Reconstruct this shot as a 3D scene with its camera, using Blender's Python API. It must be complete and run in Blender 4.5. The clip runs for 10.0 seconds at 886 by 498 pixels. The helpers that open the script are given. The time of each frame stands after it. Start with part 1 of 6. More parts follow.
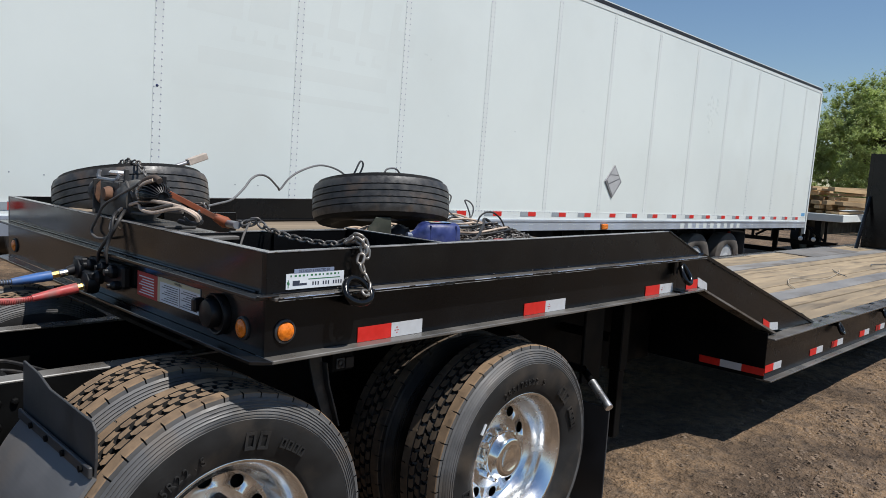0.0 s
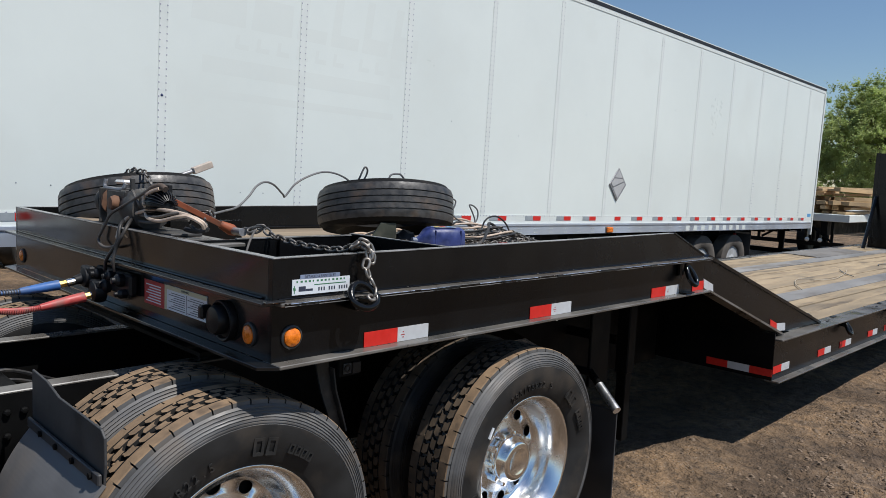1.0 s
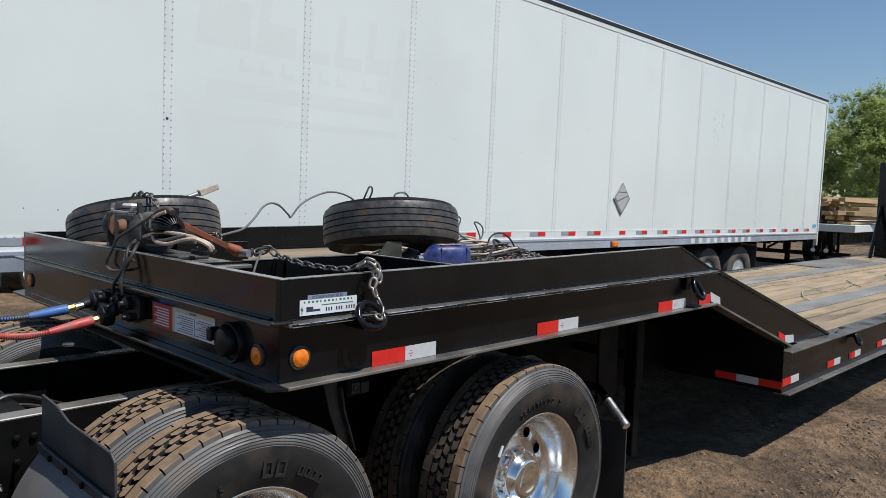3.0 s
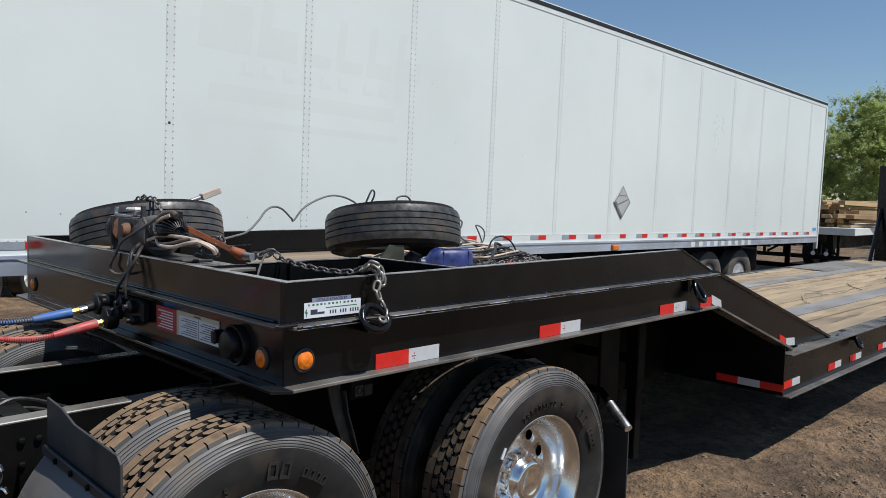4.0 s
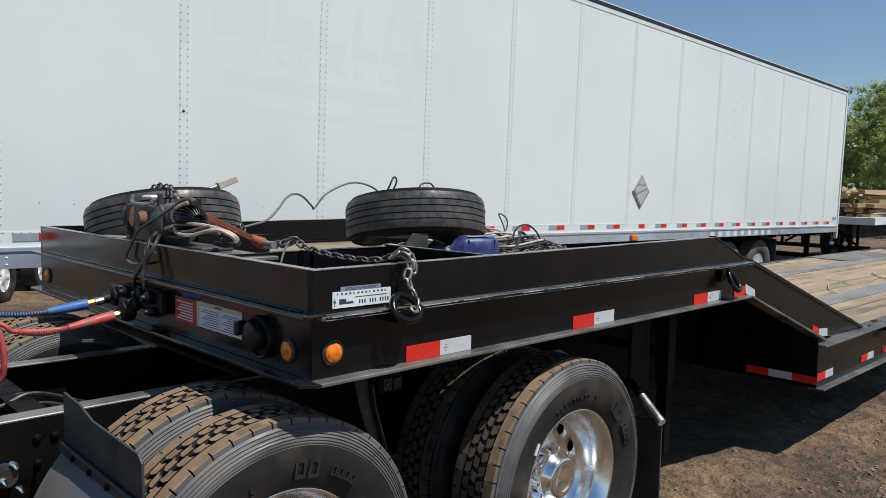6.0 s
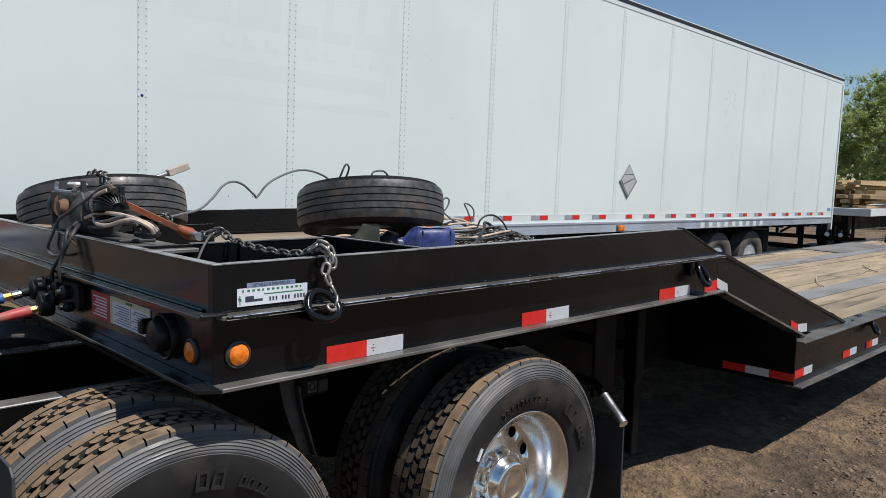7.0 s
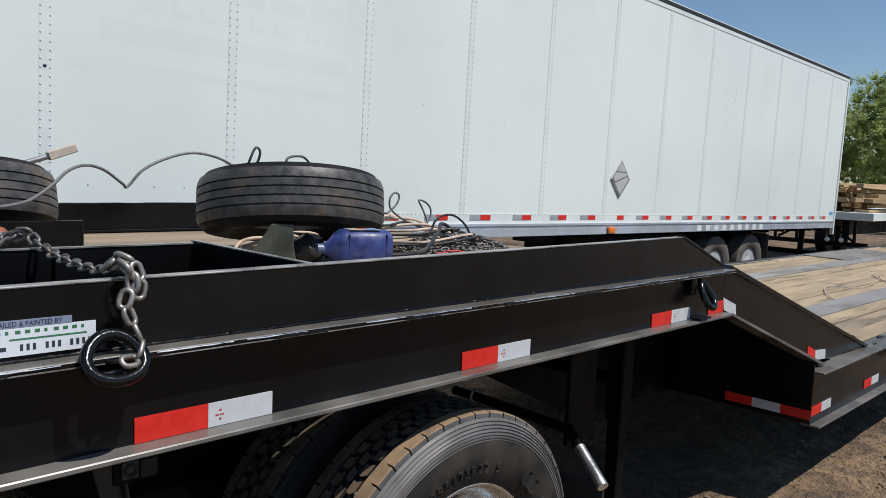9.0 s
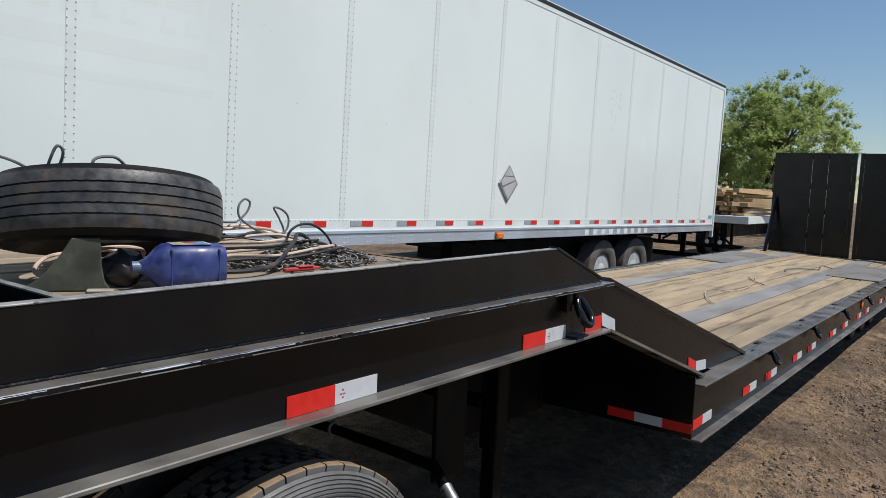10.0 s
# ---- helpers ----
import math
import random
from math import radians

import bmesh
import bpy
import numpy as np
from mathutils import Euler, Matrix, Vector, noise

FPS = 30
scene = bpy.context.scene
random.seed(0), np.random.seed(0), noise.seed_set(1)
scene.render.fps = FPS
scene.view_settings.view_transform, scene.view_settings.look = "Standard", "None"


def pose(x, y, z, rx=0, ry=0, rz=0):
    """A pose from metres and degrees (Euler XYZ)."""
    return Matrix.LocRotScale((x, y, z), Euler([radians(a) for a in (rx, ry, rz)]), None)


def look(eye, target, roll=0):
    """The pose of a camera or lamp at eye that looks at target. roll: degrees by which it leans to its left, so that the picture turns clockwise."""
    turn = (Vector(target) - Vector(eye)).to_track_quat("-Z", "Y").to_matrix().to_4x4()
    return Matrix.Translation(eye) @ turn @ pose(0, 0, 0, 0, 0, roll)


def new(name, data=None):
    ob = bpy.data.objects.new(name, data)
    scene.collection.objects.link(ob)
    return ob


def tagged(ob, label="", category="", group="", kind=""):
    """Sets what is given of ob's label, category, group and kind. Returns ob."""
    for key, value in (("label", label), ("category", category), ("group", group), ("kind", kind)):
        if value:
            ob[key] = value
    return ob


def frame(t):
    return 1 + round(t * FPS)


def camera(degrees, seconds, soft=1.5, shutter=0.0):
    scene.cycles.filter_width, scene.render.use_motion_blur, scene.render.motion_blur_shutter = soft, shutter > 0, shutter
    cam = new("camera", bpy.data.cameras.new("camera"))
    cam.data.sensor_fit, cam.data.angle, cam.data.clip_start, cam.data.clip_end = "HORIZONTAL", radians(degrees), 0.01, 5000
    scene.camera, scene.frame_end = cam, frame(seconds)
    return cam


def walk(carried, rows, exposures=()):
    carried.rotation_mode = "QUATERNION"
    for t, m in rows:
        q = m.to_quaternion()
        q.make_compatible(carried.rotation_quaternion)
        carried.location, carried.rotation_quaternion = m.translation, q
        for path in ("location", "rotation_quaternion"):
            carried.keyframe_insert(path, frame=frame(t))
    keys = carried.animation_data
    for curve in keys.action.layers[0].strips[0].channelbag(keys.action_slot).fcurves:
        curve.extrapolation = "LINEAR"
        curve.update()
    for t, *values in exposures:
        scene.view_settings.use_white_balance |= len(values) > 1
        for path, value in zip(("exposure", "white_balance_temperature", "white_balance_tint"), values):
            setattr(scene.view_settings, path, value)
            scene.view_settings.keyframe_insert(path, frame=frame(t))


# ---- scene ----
cam = camera(62.4, 10.0, soft=0.4)
PATH = [
    (0, (-1.198, -1.887, 1.758), (0.232, -0.505, 1.546), 3.40),
    (0.5, (-1.203, -1.896, 1.758), (0.220, -0.505, 1.556), 3.10),
    (1, (-1.202, -1.893, 1.753), (0.218, -0.499, 1.556), 2.60),
    (1.5, (-1.203, -1.893, 1.752), (0.212, -0.491, 1.567), 2.20),
    (2, (-1.209, -1.898, 1.756), (0.204, -0.494, 1.586), 1.90),
    (2.5, (-1.210, -1.897, 1.758), (0.205, -0.492, 1.598), 1.70),
    (2.7, (-1.209, -1.894, 1.757), (0.203, -0.488, 1.601), 1.59),
    (3.8, (-1.223, -1.895, 1.760), (0.190, -0.487, 1.617), 1.61),
    (4, (-1.227, -1.895, 1.755), (0.186, -0.487, 1.614), 1.50),
    (4.5, (-1.224, -1.889, 1.751), (0.187, -0.479, 1.609), 1.50),
    (5, (-1.215, -1.858, 1.745), (0.184, -0.436, 1.600), 1.40),
    (5.2, (-1.222, -1.829, 1.746), (0.171, -0.403, 1.596), 1.30),
    (6.3, (-1.137, -1.745, 1.717), (0.256, -0.320, 1.549), 1.20),
    (6.5, (-1.057, -1.780, 1.727), (0.336, -0.356, 1.554), 1.30),
    (6.8, (-0.949, -1.800, 1.719), (0.442, -0.375, 1.539), 1.34),
    (7, (-0.897, -1.781, 1.724), (0.493, -0.356, 1.533), 1.40),
    (7.2, (-0.845, -1.707, 1.715), (0.536, -0.275, 1.520), 1.34),
    (7.5, (-0.790, -1.551, 1.713), (0.595, -0.122, 1.518), 1.50),
    (7.8, (-0.710, -1.442, 1.711), (0.676, -0.013, 1.520), 1.60),
    (8, (-0.617, -1.419, 1.701), (0.775, 0.003, 1.505), 2.00),
    (8.2, (-0.499, -1.438, 1.697), (0.887, -0.009, 1.502), 2.04),
    (8.5, (-0.350, -1.458, 1.710), (1.033, -0.027, 1.513), 2.40),
    (8.8, (-0.252, -1.436, 1.715), (1.133, -0.008, 1.519), 2.40),
    (9, (-0.190, -1.382, 1.704), (1.212, 0.031, 1.505), 2.40),
    (9.2, (-0.142, -1.313, 1.709), (1.291, 0.070, 1.516), 2.50),
    (9.5, (-0.042, -1.224, 1.721), (1.458, 0.085, 1.535), 2.70),
    (9.8, (0.097, -1.235, 1.708), (1.640, 0.024, 1.526), 2.78),
    (10, (0.177, -1.269, 1.718), (1.760, -0.060, 1.540), 2.60),
]
walk(cam, [(t, look(eye, target, roll)) for t, eye, target, roll in PATH])

# ---- light ----
SUN_WAY = Vector((-0.18, 0.52, -1.0)).normalized()
world = bpy.data.worlds.new("sky")
scene.world = world
world.use_nodes = True
wn = world.node_tree
sky = wn.nodes.new("ShaderNodeTexSky")
sky.sky_type, sky.sun_disc = "NISHITA", False
sky.sun_elevation = math.asin(-SUN_WAY.z)
sky.sun_rotation = math.atan2(-SUN_WAY.x, -SUN_WAY.y)
sky.altitude, sky.air_density, sky.dust_density, sky.ozone_density = 0, 1.15, 0.1, 5.0
wn.nodes["Background"].inputs["Strength"].default_value = 0.088
cool = wn.nodes.new("ShaderNodeMix")
cool.data_type, cool.blend_type = "RGBA", "MULTIPLY"
cool.inputs[0].default_value = 1.0
cool.inputs[7].default_value = (0.985, 1.0, 1.025, 1.0)
wn.links.new(sky.outputs[0], cool.inputs[6])
wn.links.new(cool.outputs[2], wn.nodes["Background"].inputs["Color"])
sun = new("sun", bpy.data.lights.new("sun", "SUN"))
sun.data.energy, sun.data.angle, sun.data.color = 4.4, radians(0.5), (1.0, 0.972, 0.935)
sun.rotation_euler = SUN_WAY.to_track_quat("-Z", "Y").to_euler()
scene.view_settings.exposure = 0.05


# ---- materials ----
def mat(name, col, rough=0.5, metal=0.0, var=0.15, scale=6.0, fine=90.0, bump=0.08, dirt=None, amount=0.3, dscale=3.0, rnd=0.0, coat=0.0, spec=0.5, stretch=(1, 1, 1), rvar=0.15, wave=None):
    m = bpy.data.materials.new(name)
    m.use_nodes = True
    t = m.node_tree
    n, l = t.nodes, t.links
    b = n["Principled BSDF"]
    geo = n.new("ShaderNodeNewGeometry")
    mp = n.new("ShaderNodeMapping")
    mp.inputs["Scale"].default_value = stretch
    l.new(geo.outputs["Position"], mp.inputs["Vector"])
    pos = mp.outputs["Vector"]
    if rnd:
        info = n.new("ShaderNodeObjectInfo")
        off = n.new("ShaderNodeVectorMath")
        off.operation = "MULTIPLY_ADD"
        comb = n.new("ShaderNodeCombineXYZ")
        for k in range(3):
            l.new(info.outputs["Random"], comb.inputs[k])
        off.inputs[1].default_value = (37.0, 53.0, 71.0)
        l.new(comb.outputs[0], off.inputs[0])
        l.new(pos, off.inputs[2])
        pos = off.outputs[0]

    def tex(sc, detail=4.0):
        x = n.new("ShaderNodeTexNoise")
        x.inputs["Scale"].default_value, x.inputs["Detail"].default_value = sc, detail
        l.new(pos, x.inputs["Vector"])
        return x.outputs["Fac"]

    def mix(fac, a, c):
        x = n.new("ShaderNodeMix")
        x.data_type = "RGBA"
        for sock, v in ((x.inputs[0], fac), (x.inputs[6], a), (x.inputs[7], c)):
            if isinstance(v, tuple):
                sock.default_value = (*v, 1.0)
            elif isinstance(v, float):
                sock.default_value = v
            else:
                l.new(v, sock)
        return x.outputs[2]

    def ramp(fac, lo, hi):
        x = n.new("ShaderNodeMapRange")
        x.inputs["From Min"].default_value, x.inputs["From Max"].default_value = lo, hi
        l.new(fac, x.inputs["Value"])
        return x.outputs["Result"]

    big, small = tex(scale), tex(fine)
    dark = tuple(c * (1 - var) for c in col)
    light = tuple(min(1.0, c * (1 + var)) for c in col)
    both = n.new("ShaderNodeMath")
    both.operation = "MULTIPLY_ADD"
    l.new(small, both.inputs[0])
    both.inputs[1].default_value = 0.35
    l.new(ramp(big, 0.3, 0.7), both.inputs[2])
    c = mix(ramp(both.outputs[0], 0.1, 1.1), dark, light)
    if wave:
        w = tex(wave[0], 6.0)
        c = mix(ramp(w, wave[1], wave[2]), c, wave[3])
    if dirt:
        d = ramp(tex(dscale, 8.0), 0.62 - 0.35 * amount, 0.82 - 0.25 * amount)
        c = mix(d, c, dirt)
    if rnd:
        hsv = n.new("ShaderNodeHueSaturation")
        l.new(c, hsv.inputs["Color"])
        mr = n.new("ShaderNodeMapRange")
        mr.inputs["To Min"].default_value, mr.inputs["To Max"].default_value = 1 - rnd, 1 + rnd
        l.new(info.outputs["Random"], mr.inputs["Value"])
        l.new(mr.outputs[0], hsv.inputs["Value"])
        c = hsv.outputs[0]
    l.new(c, b.inputs["Base Color"])
    r = n.new("ShaderNodeMapRange")
    r.inputs["To Min"].default_value, r.inputs["To Max"].default_value = max(0.02, rough - rvar), min(1.0, rough + rvar)
    l.new(both.outputs[0], r.inputs["Value"])
    l.new(r.outputs[0], b.inputs["Roughness"])
    b.inputs["Metallic"].default_value = metal
    b.inputs["Specular IOR Level"].default_value = spec
    b.inputs["Coat Weight"].default_value = coat
    b.inputs["Coat Roughness"].default_value = 0.08
    if bump:
        bp = n.new("ShaderNodeBump")
        bp.inputs["Strength"].default_value, bp.inputs["Distance"].default_value = min(1.0, bump), 0.004
        l.new(both.outputs[0], bp.inputs["Height"])
        l.new(bp.outputs[0], b.inputs["Normal"])
    return m


BLACK = mat("black_paint", (0.0040, 0.0041, 0.0046), 0.20, var=0.35, scale=2.5, fine=40, bump=0.03, dirt=(0.011, 0.0105, 0.0095), amount=0.16, dscale=1.8, rvar=0.08, spec=0.30)
DUSTBLACK = mat("smooth_black_enamel", (0.006, 0.006, 0.006), 0.14, var=0.4, scale=3, fine=40, bump=0.03, dirt=(0.042, 0.041, 0.040), amount=0.36, dscale=2.5, spec=0.55, rvar=0.08)
DUSTRUBBER = mat("dusty_tyre_rubber", (0.10, 0.086, 0.072), 0.8, var=0.3, scale=7, bump=0.1)
DULLWHITE = mat("dull_white_wheel", (0.42, 0.43, 0.43), 0.5, var=0.2, scale=8, bump=0.04, dirt=(0.2, 0.17, 0.14), amount=0.3)
EDGE = mat("light_grey_flange", (0.120, 0.113, 0.102), 0.25, spec=0.8, var=0.4, scale=5, fine=60, bump=0.10, dirt=(0.10, 0.085, 0.07), amount=0.5, dscale=4)
# grimy steel, colour and sheen lowered to keep shaded undersides dark
UNDER = mat("grimy_shade_black_steel", (0.004, 0.004, 0.004), 0.5, var=0.4, scale=5, bump=0.1, dirt=(0.014, 0.012, 0.010), amount=0.25, spec=0.1)
DECKSTEEL = mat("scuffed_grey_deck_steel", (0.215, 0.207, 0.198), 0.55, metal=0.0, var=0.18, scale=1.6, fine=50, bump=0.08, dirt=(0.13, 0.11, 0.09), amount=0.35, stretch=(0.5, 1.6, 1.6))
PLATESTEEL = mat("dull_brown_grey_steel_plate", (0.165, 0.155, 0.145), 0.6, metal=0.1, var=0.15, scale=1.6, fine=50, bump=0.08, dirt=(0.11, 0.095, 0.08), amount=0.25)
CAP = mat("light_grey_edge", (0.27, 0.265, 0.26), 0.24, metal=0.35, var=0.35, scale=9, fine=70, bump=0.06, dirt=(0.05, 0.047, 0.043), amount=0.35, dscale=7)
WOOD = mat("weathered_plank", (0.305, 0.232, 0.147), 0.8, var=0.22, scale=4.0, fine=45, bump=0.35, dirt=(0.19, 0.155, 0.11), amount=0.34, dscale=1.8, rnd=0.10, stretch=(0.35, 2.2, 2.2), wave=(3.2, 0.56, 0.76, (0.085, 0.066, 0.048)))
WOODOLD = mat("grey_brown_plank", (0.30, 0.232, 0.158), 0.85, var=0.3, scale=3.0, fine=26, bump=0.35, dirt=(0.13, 0.098, 0.07), amount=0.5, dscale=1.6, rnd=0.2, stretch=(0.25, 4.0, 4.0))
LUMBER = mat("sawn_lumber", (0.50, 0.35, 0.19), 0.8, var=0.25, scale=2, fine=20, bump=0.2, rnd=0.3, stretch=(0.5, 3.0, 3.0))
WHITE = mat("white_van_panel", (0.725, 0.77, 0.735), 0.33, var=0.035, scale=0.7, fine=12, bump=0.012, dirt=(0.695, 0.73, 0.69), amount=0.2, dscale=0.9, rvar=0.08)
WHITE2 = mat("white_van_trim", (0.70, 0.735, 0.705), 0.4, var=0.06, scale=3, fine=30, bump=0.02)
GHOST = mat("faded_white_patch", (0.708, 0.748, 0.712), 0.35, var=0.03, scale=0.7, fine=12, bump=0.01)
ALU = mat("mill_aluminium_rail", (0.55, 0.60, 0.68), 0.38, metal=0.6, var=0.12, scale=2, fine=40, bump=0.03)
RIVET = mat("dull_rivet", (0.38, 0.40, 0.46), 0.5, metal=0.4, var=0.1)
ROOFCAP = mat("black_roof_cap", (0.014, 0.014, 0.016), 0.5, var=0.2)
VANTAPE = mat("dull_grey_tape", (0.30, 0.33, 0.35), 0.45, var=0.1, scale=20)
RUBBER = mat("tyre_rubber", (0.017, 0.0165, 0.016), 0.55, var=0.3, scale=8, fine=120, bump=0.14, spec=0.35, dirt=(0.060, 0.048, 0.037), amount=0.35, dscale=6)
SIDEWALL = mat("dusty_sidewall", (0.102, 0.100, 0.098), 0.46, var=0.3, scale=9, fine=100, bump=0.09, dirt=(0.14, 0.12, 0.10), amount=0.35, dscale=7, spec=0.4)
TREADDUST = mat("dirt_caked_tread", (0.225, 0.150, 0.088), 0.9, var=0.25, scale=20, fine=120, bump=0.15, dirt=(0.075, 0.055, 0.04), amount=0.22, dscale=14)
# thin tread dust, its colour darkened further for shade under the deck
SHADEDUST = mat("thin_dust_shaded_tread", (0.095, 0.068, 0.044), 0.85, var=0.35, scale=16, fine=120, bump=0.15, dirt=(0.03, 0.026, 0.022), amount=0.35, dscale=12)
SATIN = mat("satin_aluminium_disc", (0.93, 0.925, 0.915), 0.19, metal=1.0, var=0.08, scale=6, fine=70, bump=0.03, rvar=0.12, dirt=(0.55, 0.52, 0.48), amount=0.15, dscale=7)
CHROME = mat("polished_aluminium", (0.93, 0.915, 0.885), 0.10, metal=1.0, var=0.06, scale=6, fine=70, bump=0.03, rvar=0.10, dirt=(0.55, 0.51, 0.46), amount=0.15, dscale=9)
STEELGREY = mat("bare_grey_steel", (0.30, 0.30, 0.31), 0.45, metal=0.7, var=0.2, bump=0.06, dirt=(0.12, 0.09, 0.07), amount=0.3)
CHAINM = mat("galvanised_chain", (0.17, 0.160, 0.150), 0.45, metal=0.7, var=0.25, scale=20, bump=0.08, dirt=(0.10, 0.075, 0.055), amount=0.4, dscale=12)
RED = mat("red_retroreflective_tape", (0.62, 0.018, 0.011), 0.42, var=0.08, scale=30, fine=400, bump=0.03)
SILVER = mat("white_retroreflective_tape", (0.53, 0.54, 0.55), 0.35, var=0.06, scale=30, fine=400, bump=0.04)
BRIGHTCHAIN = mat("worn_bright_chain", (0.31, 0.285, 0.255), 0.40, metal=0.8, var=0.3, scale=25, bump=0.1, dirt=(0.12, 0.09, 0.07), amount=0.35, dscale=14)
HANGER = mat("bright_satin_tube", (0.80, 0.81, 0.83), 0.24, metal=0.92, var=0.08, scale=10)
DRIP = mat("thick_glossy_black_paint", (0.004, 0.004, 0.004), 0.17, var=0.2, scale=40, bump=0.15, rvar=0.05, spec=0.4)
AMBER = mat("amber_lens", (0.80, 0.18, 0.008), 0.25, var=0.35, scale=60, fine=200, bump=0.25, coat=0.3)
DIRT = mat("dry_dirt", (0.205, 0.131, 0.071), 0.95, var=0.26, scale=1.9, fine=34, bump=0.9, dirt=(0.090, 0.063, 0.042), amount=0.55, dscale=5.0, wave=(60.0, 0.58, 0.72, (0.30, 0.25, 0.20)))
def dirt_mat(m):
    """Coarse clods and fine grit on top of the plain dirt."""
    n, l = m.node_tree.nodes, m.node_tree.links
    b = n["Principled BSDF"]
    geo = n.new("ShaderNodeNewGeometry")
    clod, grit = n.new("ShaderNodeTexNoise"), n.new("ShaderNodeTexNoise")
    peb = n.new("ShaderNodeTexVoronoi")
    for t, sc, det in ((clod, 16.0, 8.0), (grit, 75.0, 4.0)):
        t.inputs["Scale"].default_value, t.inputs["Detail"].default_value = sc, det
        l.new(geo.outputs["Position"], t.inputs["Vector"])
    peb.inputs["Scale"].default_value = 42.0
    l.new(geo.outputs["Position"], peb.inputs["Vector"])
    add = n.new("ShaderNodeMath")
    add.operation = "MULTIPLY_ADD"
    l.new(grit.outputs["Fac"], add.inputs[0])
    add.inputs[1].default_value = 0.4
    l.new(clod.outputs["Fac"], add.inputs[2])
    sub_ = n.new("ShaderNodeMath")
    sub_.operation = "MULTIPLY_ADD"
    l.new(peb.outputs["Distance"], sub_.inputs[0])
    sub_.inputs[1].default_value = -0.25
    l.new(add.outputs[0], sub_.inputs[2])
    bp = n.new("ShaderNodeBump")
    bp.inputs["Strength"].default_value, bp.inputs["Distance"].default_value = 1.0, 0.05
    l.new(sub_.outputs[0], bp.inputs["Height"])
    l.new(bp.outputs[0], b.inputs["Normal"])
    old = b.inputs["Base Color"].links[0].from_socket
    mr = n.new("ShaderNodeMapRange")
    mr.inputs["From Min"].default_value, mr.inputs["From Max"].default_value = 0.42, 0.80
    mr.inputs["To Min"].default_value, mr.inputs["To Max"].default_value = 0.42, 1.42
    l.new(add.outputs[0], mr.inputs["Value"])
    # broad patches of greyer, coarser ground between smooth tan dust
    zone = n.new("ShaderNodeTexNoise")
    zone.inputs["Scale"].default_value, zone.inputs["Detail"].default_value = 0.95, 5.0
    l.new(geo.outputs["Position"], zone.inputs["Vector"])
    zr = n.new("ShaderNodeMapRange")
    zr.inputs["From Min"].default_value, zr.inputs["From Max"].default_value = 0.44, 0.60
    l.new(zone.outputs["Fac"], zr.inputs["Value"])
    patch = n.new("ShaderNodeMix")
    patch.data_type = "RGBA"
    l.new(zr.outputs[0], patch.inputs[0])
    l.new(old, patch.inputs[6])
    patch.inputs[7].default_value = (0.088, 0.058, 0.035, 1.0)
    old = patch.outputs[2]
    hsv = n.new("ShaderNodeHueSaturation")
    l.new(old, hsv.inputs["Color"])
    l.new(mr.outputs[0], hsv.inputs["Value"])
    l.new(hsv.outputs[0], b.inputs["Base Color"])
    return m


DIRT = dirt_mat(DIRT)
STONE = mat("dusty_stone", (0.20, 0.142, 0.095), 0.9, var=0.3, scale=9, bump=0.2)
BARK = mat("tree_bark", (0.09, 0.07, 0.05), 0.9, var=0.3, bump=0.4)
FENDER = mat("grey_plastic_fender", (0.135, 0.134, 0.133), 0.5, var=0.15, scale=6, bump=0.04, dirt=(0.16, 0.135, 0.11), amount=0.3)
WIRE = mat("grey_wire_rope", (0.15, 0.15, 0.15), 0.6, metal=0.3, var=0.3, scale=30, fine=300, bump=0.2)
BEIGE = mat("dirty_beige_cable", (0.54, 0.42, 0.325), 0.5, var=0.2, scale=14, bump=0.05, dirt=(0.14, 0.11, 0.08), amount=0.15, dscale=10)
DUSTYCABLE = mat("dusty_grey_cable", (0.105, 0.095, 0.085), 0.6, var=0.3, scale=14, bump=0.06, dirt=(0.05, 0.045, 0.04), amount=0.35, dscale=12)
CABLE = mat("black_cable", (0.02, 0.02, 0.021), 0.45, var=0.3, scale=14, bump=0.05, dirt=(0.09, 0.075, 0.06), amount=0.3, dscale=9)
ORANGE = mat("worn_orange_paint", (0.225, 0.055, 0.018), 0.5, var=0.3, scale=12, fine=80, bump=0.08, dirt=(0.06, 0.035, 0.02), amount=0.45, dscale=14)
RUST = mat("rusty_steel", (0.15, 0.075, 0.042), 0.7, var=0.4, scale=18, bump=0.2, dirt=(0.05, 0.035, 0.03), amount=0.4, dscale=16)
CAST = mat("dark_greasy_casting", (0.03, 0.029, 0.028), 0.5, var=0.3, scale=12, bump=0.12, dirt=(0.10, 0.085, 0.07), amount=0.35, dscale=9)
BLUEPL = mat("blue_plastic", (0.026, 0.040, 0.150), 0.40, var=0.35, scale=22, bump=0.12, dirt=(0.075, 0.095, 0.21), amount=0.34, dscale=26)
LABELM = mat("worn_paper_label", (0.45, 0.48, 0.42), 0.6, var=0.4, scale=25, fine=120, bump=0.05, dirt=(0.10, 0.16, 0.38), amount=0.6, dscale=18)
GREEN = mat("scuffed_green_steel", (0.050, 0.056, 0.040), 0.6, var=0.4, scale=10, bump=0.12, dirt=(0.11, 0.10, 0.075), amount=0.3, dscale=16)
BLUEH = mat("blue_hose", (0.035, 0.12, 0.34), 0.45, var=0.25, scale=20, bump=0.06, dirt=(0.10, 0.12, 0.15), amount=0.38, dscale=16)
REDH = mat("red_hose", (0.50, 0.075, 0.068), 0.45, var=0.25, scale=20, bump=0.06, dirt=(0.22, 0.12, 0.10), amount=0.38, dscale=16)
BRASS = mat("brass_fitting", (0.62, 0.42, 0.12), 0.3, metal=0.9, var=0.15, scale=20)
PAPER = mat("white_decal", (0.70, 0.73, 0.76), 0.4, var=0.05, scale=10, fine=80, bump=0.01)
